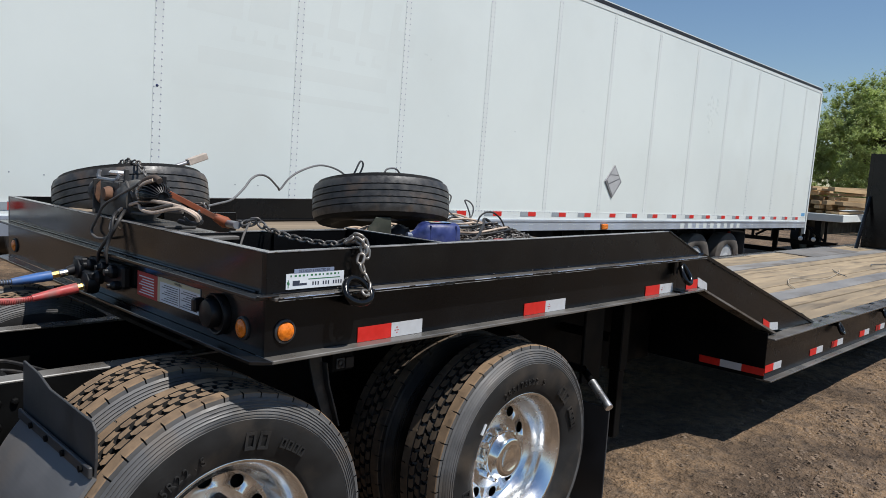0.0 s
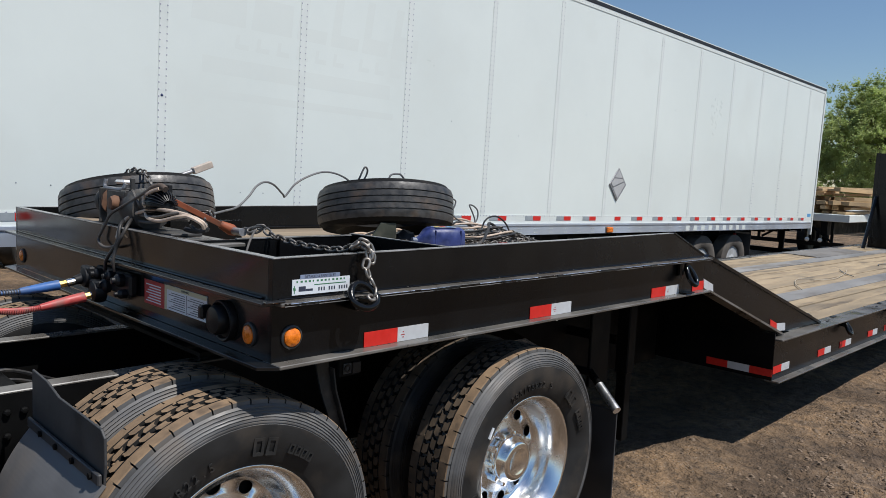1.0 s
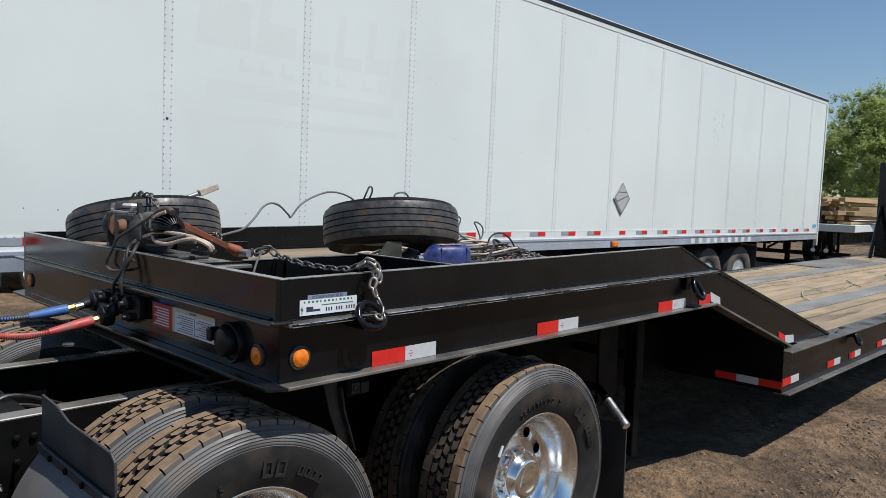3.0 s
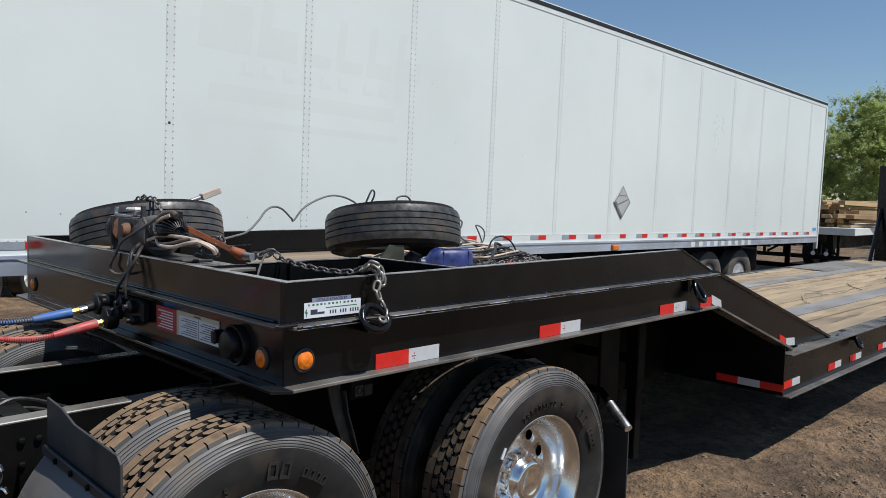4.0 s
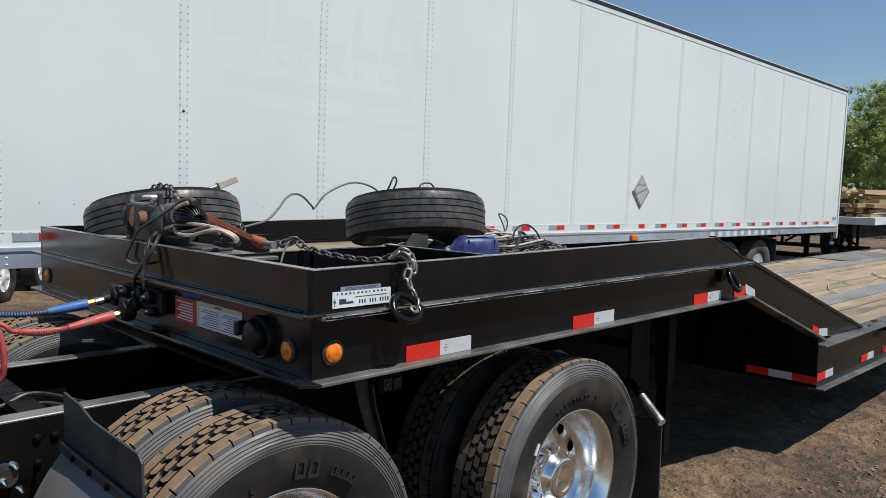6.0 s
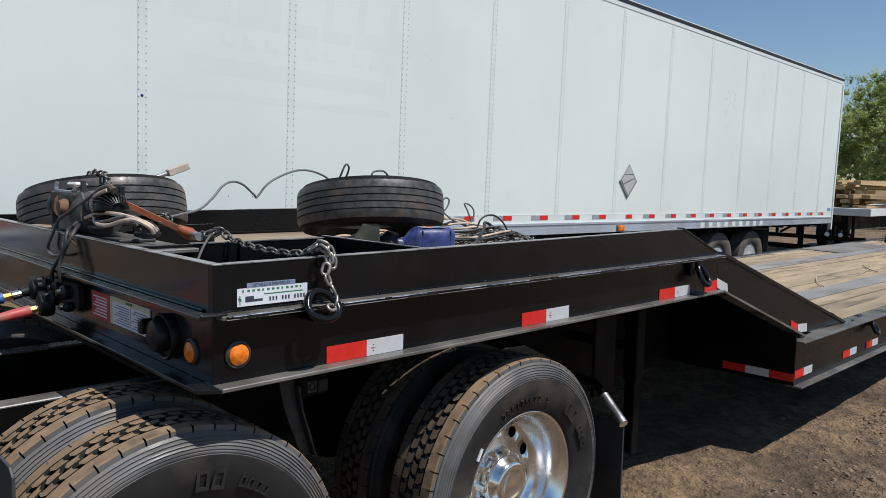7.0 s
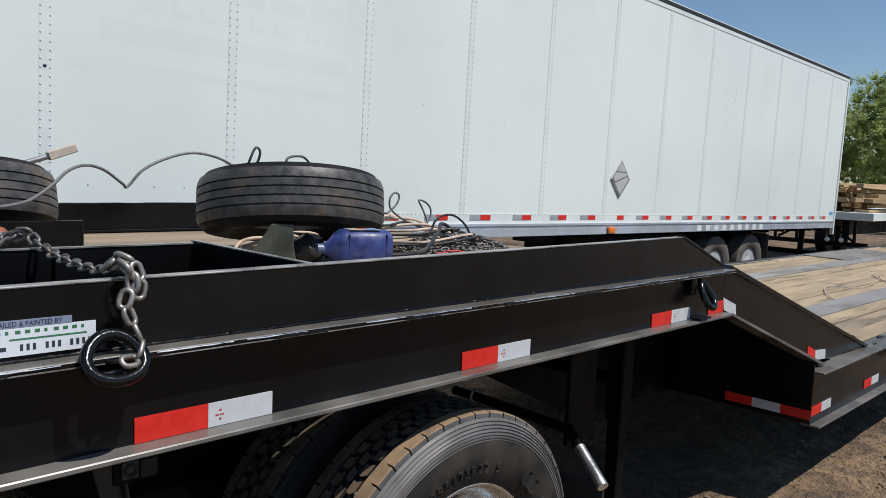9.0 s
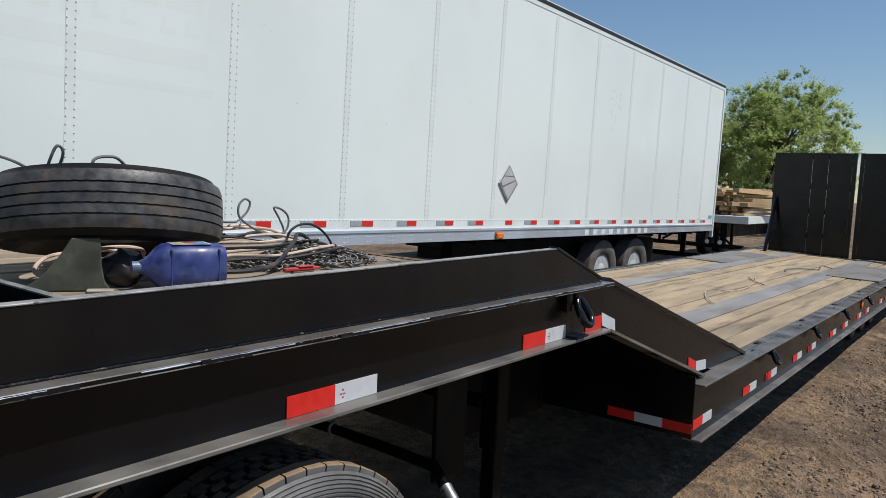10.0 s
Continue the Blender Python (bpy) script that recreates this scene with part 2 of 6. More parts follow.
INK = mat("dark_ink", (0.03, 0.035, 0.06), 0.5, var=0.1)
DECALRED = mat("red_decal", (0.42, 0.03, 0.03), 0.45, var=0.12, scale=14)
DECALGREEN = mat("green_ink", (0.04, 0.16, 0.07), 0.5, var=0.1)
CREAM = mat("cream_decal", (0.60, 0.56, 0.38), 0.5, var=0.08)
FLAP = mat("black_rubber_flap", (0.042, 0.042, 0.043), 0.5, var=0.2, bump=0.04)
PLASTIC = mat("black_plastic", (0.008, 0.008, 0.009), 0.4, var=0.2, bump=0.03, spec=0.35)


def leaf_mat(name, col):
    m = mat(name, col, 0.6, var=0.4, scale=0.8, fine=9, bump=0.0)
    b = m.node_tree.nodes["Principled BSDF"]
    n, l = m.node_tree.nodes, m.node_tree.links
    tr, mx = n.new("ShaderNodeBsdfTranslucent"), n.new("ShaderNodeMixShader")
    l.new(b.inputs["Base Color"].links[0].from_socket, tr.inputs["Color"])
    mx.inputs[0].default_value = 0.45
    l.new(b.outputs[0], mx.inputs[1])
    l.new(tr.outputs[0], mx.inputs[2])
    l.new(mx.outputs[0], n["Material Output"].inputs["Surface"])
    return m


LEAF = leaf_mat("spring_leaves", (0.37, 0.44, 0.15))


# ---- building helpers ----
def part(name, bm, material, parent=None, label=""):
    if isinstance(bm, bpy.types.Mesh):
        me = bm
    else:
        me = bpy.data.meshes.new(name)
        bm.to_mesh(me)
        bm.free()
    if not me.materials:
        me.materials.append(material)
        if len(me.polygons) and me.polygons[0].use_smooth:
            me.set_sharp_from_angle(angle=radians(38))
    ob = new(name, me)
    if parent is not None:
        ob.parent = parent
    if label:
        tagged(ob, label)
    return ob


def thing(name, label, category, group="", kind="", m=None):
    ob = new(name)
    ob.empty_display_size = 0.2
    if m is not None:
        ob.matrix_basis = m
    return tagged(ob, label, category, group, kind)


def box(bm, x0, x1, y0, y1, z0, z1, bevel=0.0, m=None):
    vs = [bm.verts.new((x, y, z)) for z in (z0, z1) for y in (y0, y1) for x in (x0, x1)]
    fs = [bm.faces.new([vs[i] for i in q]) for q in ((0, 2, 3, 1), (4, 5, 7, 6), (0, 1, 5, 4), (2, 6, 7, 3), (0, 4, 6, 2), (1, 3, 7, 5))]
    if bevel:
        es = {e for f in fs for e in f.edges}
        r = bmesh.ops.bevel(bm, geom=list(es), offset=bevel, segments=1, affect="EDGES", profile=0.5)
        vs = list({v for f in r["faces"] for v in f.verts} | {v for v in vs if v.is_valid})
    if m is not None:
        for v in vs:
            v.co = m @ v.co
    return bm


def boxes(*specs, bevel=0.0):
    bm = bmesh.new()
    for sp in specs:
        box(bm, *sp, bevel=bevel)
    return bm


def prism(pts, axis, a, b, bevel=0.0):
    """A closed outline pts in the plane across axis, drawn out from a to b."""
    bm = bmesh.new()

    def at(p, w):
        return {"x": (w, p[0], p[1]), "y": (p[0], w, p[1]), "z": (p[0], p[1], w)}[axis]

    lo = [bm.verts.new(at(p, a)) for p in pts]
    hi = [bm.verts.new(at(p, b)) for p in pts]
    bm.faces.new(lo)
    bm.faces.new(hi[::-1])
    for i in range(len(pts)):
        j = (i + 1) % len(pts)
        bm.faces.new((lo[i], hi[i], hi[j], lo[j]))
    bmesh.ops.recalc_face_normals(bm, faces=bm.faces)
    if bevel:
        bmesh.ops.bevel(bm, geom=list(bm.edges), offset=bevel, segments=1, affect="EDGES", profile=0.5)
    return bm


def lathe(profile, seg=48, bm=None, closed=True, m=None, smooth=True):
    """Profile of (radius, y) turned about the y axis."""
    bm = bm or bmesh.new()
    rings = []
    for r, y in profile:
        ring = []
        for k in range(seg):
            a = 2 * math.pi * k / seg
            co = Vector((r * math.cos(a), y, r * math.sin(a)))
            ring.append(bm.verts.new(m @ co if m else co))
        rings.append(ring)
    pairs = list(zip(rings, rings[1:])) + ([(rings[-1], rings[0])] if closed else [])
    for a, b in pairs:
        for k in range(seg):
            j = (k + 1) % seg
            f = bm.faces.new((a[k], a[j], b[j], b[k]))
            f.smooth = smooth
    if not closed:
        for ring in (rings[0], rings[-1]):
            if Vector(ring[0].co - ring[seg // 2].co).length > 1e-5:
                bm.faces.new(ring)
    bmesh.ops.recalc_face_normals(bm, faces=bm.faces)
    return bm


def tube(pts, r, bm=None, seg=8, closed=False, smooth=True):
    """A round bar along pts; r one radius or one for each point."""
    bm = bm or bmesh.new()
    pts = [Vector(p) for p in pts]
    n = len(pts)
    rs = r if isinstance(r, (list, tuple)) else [r] * n
    rings, up = [], None
    for i, p in enumerate(pts):
        a = pts[(i - 1) % n] if closed or i else p
        b = pts[(i + 1) % n] if closed or i < n - 1 else p
        d = (b - a).normalized()
        if up is None:
            up = d.orthogonal().normalized()
        up = (up - d * up.dot(d))
        up = up.normalized() if up.length > 1e-6 else d.orthogonal().normalized()
        side = d.cross(up)
        rings.append([bm.verts.new(p + rs[i] * (math.cos(2 * math.pi * k / seg) * up + math.sin(2 * math.pi * k / seg) * side)) for k in range(seg)])
    for i in range(n if closed else n - 1):
        a, b = rings[i], rings[(i + 1) % n]
        if closed and i == n - 1:
            s = min(range(seg), key=lambda q: (a[0].co - b[q].co).length)
            b = b[s:] + b[:s]
        for k in range(seg):
            j = (k + 1) % seg
            f = bm.faces.new((a[k], a[j], b[j], b[k]))
            f.smooth = smooth
    if not closed:
        bm.faces.new(rings[0])
        bm.faces.new(rings[-1])
    bmesh.ops.recalc_face_normals(bm, faces=bm.faces)
    return bm


def spline(pts, n=8):
    """A smooth line through pts."""
    p = [Vector(q) for q in pts]
    p = [2 * p[0] - p[1]] + p + [2 * p[-1] - p[-2]]
    out = []
    for i in range(1, len(p) - 2):
        a, b, c, d = p[i - 1 : i + 3]
        for k in range(n):
            t = k / n
            out.append(0.5 * (2 * b + (c - a) * t + (2 * a - 5 * b + 4 * c - d) * t * t + (3 * b - a - 3 * c + d) * t ** 3))
    return out + [p[-2]]


def text_mesh(body, size, depth, name="lettering"):
    """Raised letters in the x-y plane, centred."""
    cu = bpy.data.curves.new(name, "FONT")
    cu.body, cu.size, cu.extrude, cu.align_x, cu.align_y, cu.resolution_u = body, size, depth, "CENTER", "CENTER", 2
    ob = bpy.data.objects.new(name, cu)
    scene.collection.objects.link(ob)
    dg = bpy.context.evaluated_depsgraph_get()
    me = bpy.data.meshes.new_from_object(ob.evaluated_get(dg))
    bpy.data.objects.remove(ob)
    bpy.data.curves.remove(cu)
    return me


# ---- ground ----
def ground_z(x, y):
    near = max(0.0, 1 - max(0.0, abs(x - 8) - 9) / 6) * max(0.0, 1 - max(0.0, abs(y + 1) - 3) / 4)
    far = max(0.0, 1 - (abs(x) + abs(y)) / 160)
    v = Vector((x, y, 0))
    h = 0.035 * noise.noise(v * 0.35) * far
    h += near * (0.022 * noise.noise(v * 1.7) + 0.016 * noise.noise(v * 5.3) + 0.018 * max(0.0, noise.noise(v * 9.0 + Vector((3, 9, 1))) - 0.15) + 0.010 * abs(noise.noise(v * 17.0)))
    churn = min(1.0, max(0.0, (-0.1 - y) * 2.5)) * max(0.0, 1 - max(0.0, -2.6 - y))
    h += near * churn * (0.045 * max(0.0, noise.noise(v * 7.0 + Vector((1, 5, 2))) - 0.05) + 0.022 * noise.noise(v * 13.0 + Vector((4, 4, 0))))
    ruts = math.sin((y + 0.06 * x) * 22.0 + 2.0 * noise.noise(v * 0.7))
    return h + near * 0.012 * ruts * max(0.0, noise.noise(v * 0.5 + Vector((7, 3, 0)))) - 0.012


def ground():
    def steps(lo, hi, fine, ends):
        mid = list(np.arange(lo, hi, fine))
        out, d = [], fine
        q = lo
        while q > ends[0]:
            d *= 1.35
            q -= d
            out.append(q)
        out = out[::-1] + mid
        d, q = fine, hi
        while q < ends[1]:
            out.append(q)
            d *= 1.35
            q += d
        return out + [ends[1]]

    xs, ys = steps(1.5, 12.5, 0.035, (-900, 1500)), steps(-2.6, 0.6, 0.03, (-900, 900))
    verts = [(x, y, ground_z(x, y)) for y in ys for x in xs]
    nx = len(xs)
    faces = [(j * nx + i, j * nx + i + 1, (j + 1) * nx + i + 1, (j + 1) * nx + i) for j in range(len(ys) - 1) for i in range(nx - 1)]
    me = bpy.data.meshes.new("ground")
    me.from_pydata(verts, [], faces)
    me.materials.append(DIRT)
    me.polygons.foreach_set("use_smooth", [True] * len(faces))
    tagged(new("ground", me), "dry brown dirt yard with gravel and tyre marks", "ground", kind="structure")


ground()


def gravel():
    rng = random.Random(4)
    bm = bmesh.new()
    for k in range(38000):
        x, y = rng.uniform(2.0, 12.5), rng.uniform(-1.9, 0.35)
        patch = noise.noise(Vector((x * 0.9, y * 0.9, 4.0))) + 0.4 * noise.noise(Vector((x * 3, y * 3, 8.0)))
        if rng.random() > (0.22 + 1.7 * max(0.0, patch + 0.1)) * min(1.0, max(0.07, (-0.08 - y) * 3.0)):
            continue
        r = 0.0035 + 0.021 * rng.random() ** 4.0
        z = ground_z(x, y)
        vs = [bm.verts.new((x + r * a * rng.uniform(0.6, 1.3), y + r * b * rng.uniform(0.6, 1.3), z + r * c * rng.uniform(0.6, 0.8))) for a, b, c in [(math.cos(q), math.sin(q), 0.1) for q in (0, 1.26, 2.5, 3.77, 5.03)] + [(0.6 * math.cos(q), 0.6 * math.sin(q), 0.9) for q in (0.3, 1.56, 2.8, 4.07, 5.33)]]
        bm.faces.new(vs[5:])
        for i in range(5):
            bm.faces.new((vs[i], vs[(i + 1) % 5], vs[5 + (i + 1) % 5], vs[5 + i]))
    me = bpy.data.meshes.new("gravel")
    bm.to_mesh(me)
    bm.free()
    me.materials.append(STONE)
    tagged(new("gravel", me), "loose dusty gravel scattered over the dirt", "gravel", kind="stuff")


gravel()


# ---- step-deck trailer ----
W = 2.56          # width of the upper deck
DECK = 1.342      # top of the upper deck
NEAR, FAR = -0.09, 2.65   # sides of the lower deck
LOW = 0.755       # top of the lower deck at its front


def sag(bm):
    """The lower deck drops a little towards the rear, more on one side."""
    for v in bm.verts:
        k = (v.co.y - NEAR) / (FAR - NEAR)
        v.co.z -= (v.co.x - 4.0) * (0.0105 - 0.008 * k)
    return bm


trailer = thing("step_deck_trailer", "glossy black steel step-deck trailer with wooden decks and upright rear ramps", "trailer")


def ibeam(name, x0, x1, y, z0, z1, out, low=False, label=""):
    """A side beam: an upright web with two flanges that stand out."""
    w, d = (0.05, 0.012)
    s = -1 if out < 0 else 1
    ya, yb = sorted((y, y - s * 0.012))
    fa, fb = sorted((y + s * w, y - s * 0.05))
    web = boxes((x0, x1, ya, yb, z0 + d, z1 - d))
    top = boxes((x0, x1, fa, fb, z1 - d, z1), bevel=0.0025)
    bot = boxes((x0, x1, fa, fb, z0, z0 + d), bevel=0.0025)
    if low:
        for b in (web, top, bot):
            sag(b)
    ob = part(name, web, BLACK, trailer, label)
    part("top_flange", top, EDGE if out < 0 else BLACK, ob)
    part("bottom_flange", bot, EDGE, ob)
    return ob


ibeam("side_beam", 0.0, 2.922, 0.0, 1.150, 1.354, -1)
ibeam("side_beam", 0.0, 2.922, W, 1.150, 1.354, 1)

# front beam, across
fweb = part("front_beam", boxes((0.0, 0.012, 0.012, W - 0.012, 1.162, 1.342)), DUSTBLACK, trailer)
part("top_flange", boxes((-0.05, 0.0, -0.02, W + 0.02, 1.343, 1.354), bevel=0.002), DUSTBLACK, fweb)
part("bottom_flange", prism([(-0.055, -0.01), (0.0, -0.05), (0.0, W + 0.05), (-0.055, W + 0.01)], "z", 1.149, 1.1605, bevel=0.002), DUSTBLACK, fweb)
part("corner_gusset", prism([(-0.05, -0.045), (0.02, -0.045), (0.02, -0.02), (-0.045, -0.02)], "z", 1.355, 1.361, bevel=0.002), DUSTBLACK, fweb)


def side_rail(y, s):
    """Upper rail plate, cut down to the flange at its rear end."""
    ya, yb = sorted((y, y - s * 0.024))
    pts = [(0.0, 1.354), (0.0, 1.482), (2.515, 1.500), (2.89, 1.366), (2.92, 1.354)]
    r = part("upper_rail", prism(pts, "y", ya, yb, bevel=0.0015), BLACK, trailer)
    tilt = Matrix.Translation((2.515, 0, 1.500)) @ Matrix.Rotation(math.atan2(0.134, 0.375), 4, "Y")
    bm = bmesh.new()
    fa, fb = sorted((y + s * 0.004, y - s * 0.034))
    box(bm, 0.0, 0.41, fa, fb, 0.0, 0.010, bevel=0.002, m=tilt)
    part("end_flange", bm, BLACK, r)
    part("rail_cap", prism([(0.0, 1.4815), (0.0, 1.4855), (2.515, 1.5035), (2.515, 1.4995)], "y", ya - 0.002, yb + 0.002, bevel=0.0012), CAP, r, "light grey upper edge of the rail")
    return r


side_rail(0.0, -1)
side_rail(W, 1)
fr = part("front_rail", boxes((0.0, 0.026, 0.025, W - 0.025, 1.354, 1.482), bevel=0.0015), DUSTBLACK, trailer)
part("rail_cap", boxes((-0.002, 0.029, 0.027, W - 0.027, 1.4815, 1.4855), bevel=0.0012), CAP, fr, "light grey upper edge of the rail")

# open bay at the front corner, walled off from the deck
part("bay_pan", boxes((0.013, 0.77, 0.013, 0.59, 1.165, 1.175)), UNDER, trailer)
part("bay_rear_wall", boxes((0.772, 0.784, 0.026, 0.612, 1.176, 1.487), bevel=0.0015), BLACK, trailer)
part("bay_side_wall", boxes((0.027, 0.771, 0.60, 0.612, 1.176, 1.480), bevel=0.0015), BLACK, trailer)
part("far_bay_pan", boxes((0.013, 0.77, W - 0.59, W - 0.013, 1.165, 1.175)), UNDER, trailer)
part("far_bay_rear_wall", boxes((0.772, 0.784, W - 0.612, W - 0.026, 1.176, 1.334), bevel=0.0015), BLACK, trailer)
part("far_bay_side_wall", boxes((0.027, 0.771, W - 0.612, W - 0.60, 1.176, 1.334), bevel=0.0015), BLACK, trailer)
part("wall_cap", boxes((0.22, 0.771, 0.597, 0.615, 1.4805, 1.4845)), CAP, trailer)
part("wall_cap", boxes((0.769, 0.787, 0.027, 0.615, 1.4875, 1.4905)), CAP, trailer)
part("bay_stiffener", boxes((0.40, 0.415, 0.585, 0.599, 1.18, 1.475)), BLACK, trailer)
part("winch_plate", boxes((0.030, 0.235, 0.56, 1.62, 1.455, 1.470), bevel=0.003), EDGE, trailer)
part("winch_plate_support", boxes((0.215, 0.230, 0.615, 1.60, 1.30, 1.454)), BLACK, trailer)
part("black_channel", boxes((0.40, 0.79, 1.548, 1.560, 1.340, 1.478), (0.40, 0.79, 1.561, 1.66, 1.340, 1.351), (0.40, 0.79, 1.661, 1.672, 1.340, 1.432), bevel=0.0015), BLACK, trailer)

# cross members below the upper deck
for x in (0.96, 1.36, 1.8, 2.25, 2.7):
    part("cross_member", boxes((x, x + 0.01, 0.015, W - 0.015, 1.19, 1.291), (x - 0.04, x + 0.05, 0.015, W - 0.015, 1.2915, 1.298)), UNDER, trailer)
# unseen closed sheet, added to stop light coming through the boards
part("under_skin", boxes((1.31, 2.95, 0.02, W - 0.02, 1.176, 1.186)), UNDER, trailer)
# beams drawn deep and a bulkhead added to shut out light underneath
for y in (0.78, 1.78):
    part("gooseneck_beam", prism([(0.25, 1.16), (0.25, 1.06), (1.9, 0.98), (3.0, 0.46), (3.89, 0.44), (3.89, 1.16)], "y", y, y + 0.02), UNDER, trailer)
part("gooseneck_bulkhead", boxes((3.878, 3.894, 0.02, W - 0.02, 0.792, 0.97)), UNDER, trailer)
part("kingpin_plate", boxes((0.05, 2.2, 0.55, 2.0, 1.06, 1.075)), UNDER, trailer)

# slope down to the lower deck
def ramp_side(s):
    def yy(x):
        k = max(0.0, min(1.0, (x - 2.92) / 1.9))
        return (0.0 - 0.05 * k) if s < 0 else (W + 0.05 * k)

    def sheared(pts, o0, o1):
        bm = bmesh.new()
        lo = [bm.verts.new((x, yy(x) + s * o0, z)) for x, z in pts]
        hi = [bm.verts.new((x, yy(x) + s * o1, z)) for x, z in pts]
        bm.faces.new(lo)
        bm.faces.new(hi[::-1])
        for i in range(len(pts)):
            j = (i + 1) % len(pts)
            bm.faces.new((lo[i], hi[i], hi[j], lo[j]))
        bmesh.ops.recalc_face_normals(bm, faces=bm.faces)
        return bm

    r = part("slope_web", sheared([(2.924, 1.352), (2.924, 1.160), (4.05, 0.772), (4.87, 0.752)], 0.0, -0.012), BLACK, trailer)
    tip = 0.0 if s < 0 else 0.03
    part("slope_top_flange", sheared([(2.925 + tip, 1.355 - tip), (2.955 + tip, 1.366 - tip), (4.925, 0.757), (4.90, 0.745)], 0.012, -0.085), BLACK, r)
    part("slope_bottom_flange", sheared([(2.924, 1.162), (2.924, 1.150), (4.075, 0.757), (4.085, 0.769)], 0.05, -0.04), EDGE, r)
    return r


ramp_side(-1)
ramp_side(1)
part("slope_floor", prism([(2.96, 1.335), (2.96, 1.325), (4.6, 0.70), (4.6, 0.71)], "y", 0.02, W - 0.02), UNDER, trailer)

# lower deck frame
ibeam("lower_side_beam", 3.90, 16.6, NEAR, 0.452, LOW, -1, low=True)
ibeam("lower_side_beam", 3.90, 16.6, FAR, 0.452, LOW, 1, low=True)
part("step_fascia", sag(boxes((3.895, 3.907, NEAR + 0.001, FAR - 0.001, 0.464, 0.79))), BLACK, trailer)
for k in range(11):
    x = 4.6 + 1.15 * k
    part("lower_cross_member", sag(boxes((x, x + 0.08, NEAR + 0.02, FAR - 0.02, 0.50, 0.66))), UNDER, trailer)
# unseen sheet added to keep the space below the lower deck unlit
part("lower_under_skin", sag(boxes((3.91, 16.5, NEAR + 0.02, FAR - 0.02, 0.49, 0.499))), UNDER, trailer)
for y in (0.53, 1.79):
    part("deck_steel_strip", sag(boxes((4.2, 16.55, y, y + 0.24, 0.70, LOW + 0.006), bevel=0.003)), DECKSTEEL, trailer, "scuffed grey steel deck strip")
part("side_deck_strip", sag(boxes((4.30, 16.55, NEAR + 0.051, NEAR + 0.10, 0.70, LOW + 0.001))), EDGE, trailer)
part("side_deck_strip", sag(boxes((4.30, 16.55, FAR - 0.10, FAR - 0.051, 0.70, LOW + 0.001))), EDGE, trailer)
part("deck_plate", sag(boxes((11.4, 13.9, 1.98, FAR - 0.06, LOW + 0.004, LOW + 0.016), bevel=0.003)), PLATESTEEL, trailer, "dull grey steel plate let into the deck")
part("deck_plate", sag(boxes((11.3, 13.9, NEAR + 0.06, 0.62, LOW + 0.004, LOW + 0.016), bevel=0.003)), PLATESTEEL, trailer, "dull grey steel plate let into the deck")

# rear ramps, standing upright
for y0, y1 in ((0.98, 2.40), (-0.42, 0.93)):
    rp = part("rear_ramp", boxes((15.58, 15.62, y0, y0 + 0.07, 0.66, 2.62)), BLACK, trailer)
    part("ramp_post", boxes((15.58, 15.62, y1 - 0.07, y1, 0.66, 2.62)), BLACK, rp)
    cuts = [y0 + 0.07, y0 + (y1 - y0) * 0.33, y0 + (y1 - y0) * 0.525, y1 - 0.07]
    for a, b in zip(cuts, cuts[1:]):
        part("ramp_board", boxes((15.57, 15.61, a + 0.0032, b - 0.0032, 0.67, 2.615), bevel=0.004), BLACK, rp)
    for z in (1.0, 1.47, 1.93, 2.50):
        part("ramp_bar", boxes((15.625, 15.66, y0, y1, z, z + 0.09)), BLACK, rp)
for y in (2.30, 0.0):
    part("ramp_strut", tube([(14.9, y, 0.70), (15.56, y + 0.02, 1.75)], 0.035, seg=6), BLACK, trailer)


# reflective tape
def tape(x, z, pieces, y=0.0, face="y", low=False, length=0.152, lift=0.0035, h=0.051, slope=0.0):
    for k, colour in enumerate(pieces):
        a, b = x + k * length, x + (k + 1) * length - 0.0005
        if face == "y":
            bm = boxes((a, b, y - lift, y - 0.0005, z, z + h))
            if slope:
                for v in bm.verts:
                    v.co.z += slope * (v.co.x - x)
        else:
            bm = boxes((y - lift, y - 0.0005, a, b, z, z + h))
        if low:
            sag(bm)
        part("tape", bm, RED if colour == "r" else SILVER, trailer, "red reflective tape" if colour == "r" else "silver reflective tape")
        if colour == "w" and face == "y" and not low and not slope:
            marks = boxes(*[(a + u, a + u + 0.0032 + 0.0025 * (w != 0.022), y - lift - 0.0007, y - lift + 0.001, z + w, z + w + 0.0035) for u, w in ((0.024, 0.013), (0.016, 0.022), (0.0205, 0.022), (0.0262, 0.022), (0.0315, 0.022), (0.024, 0.032))])
            tagged(part("tape_print", marks, DECALRED, trailer, "small red print on the tape"), kind="stuff")


for x in (0.361, 1.272, 2.310):
    tape(x, 1.163, "rw")
tape(2.779, 1.163, "r", length=0.142)
for x in (3.90, 4.81, 5.34, 6.14, 6.68, 7.62, 8.27, 9.14, 9.75, 10.9, 11.5):
    tape(x, 0.508, "rw", y=NEAR, low=True, length=0.152)
tape(NEAR + 0.0, 0.49, "rwr", y=3.895, face="x", length=0.155)


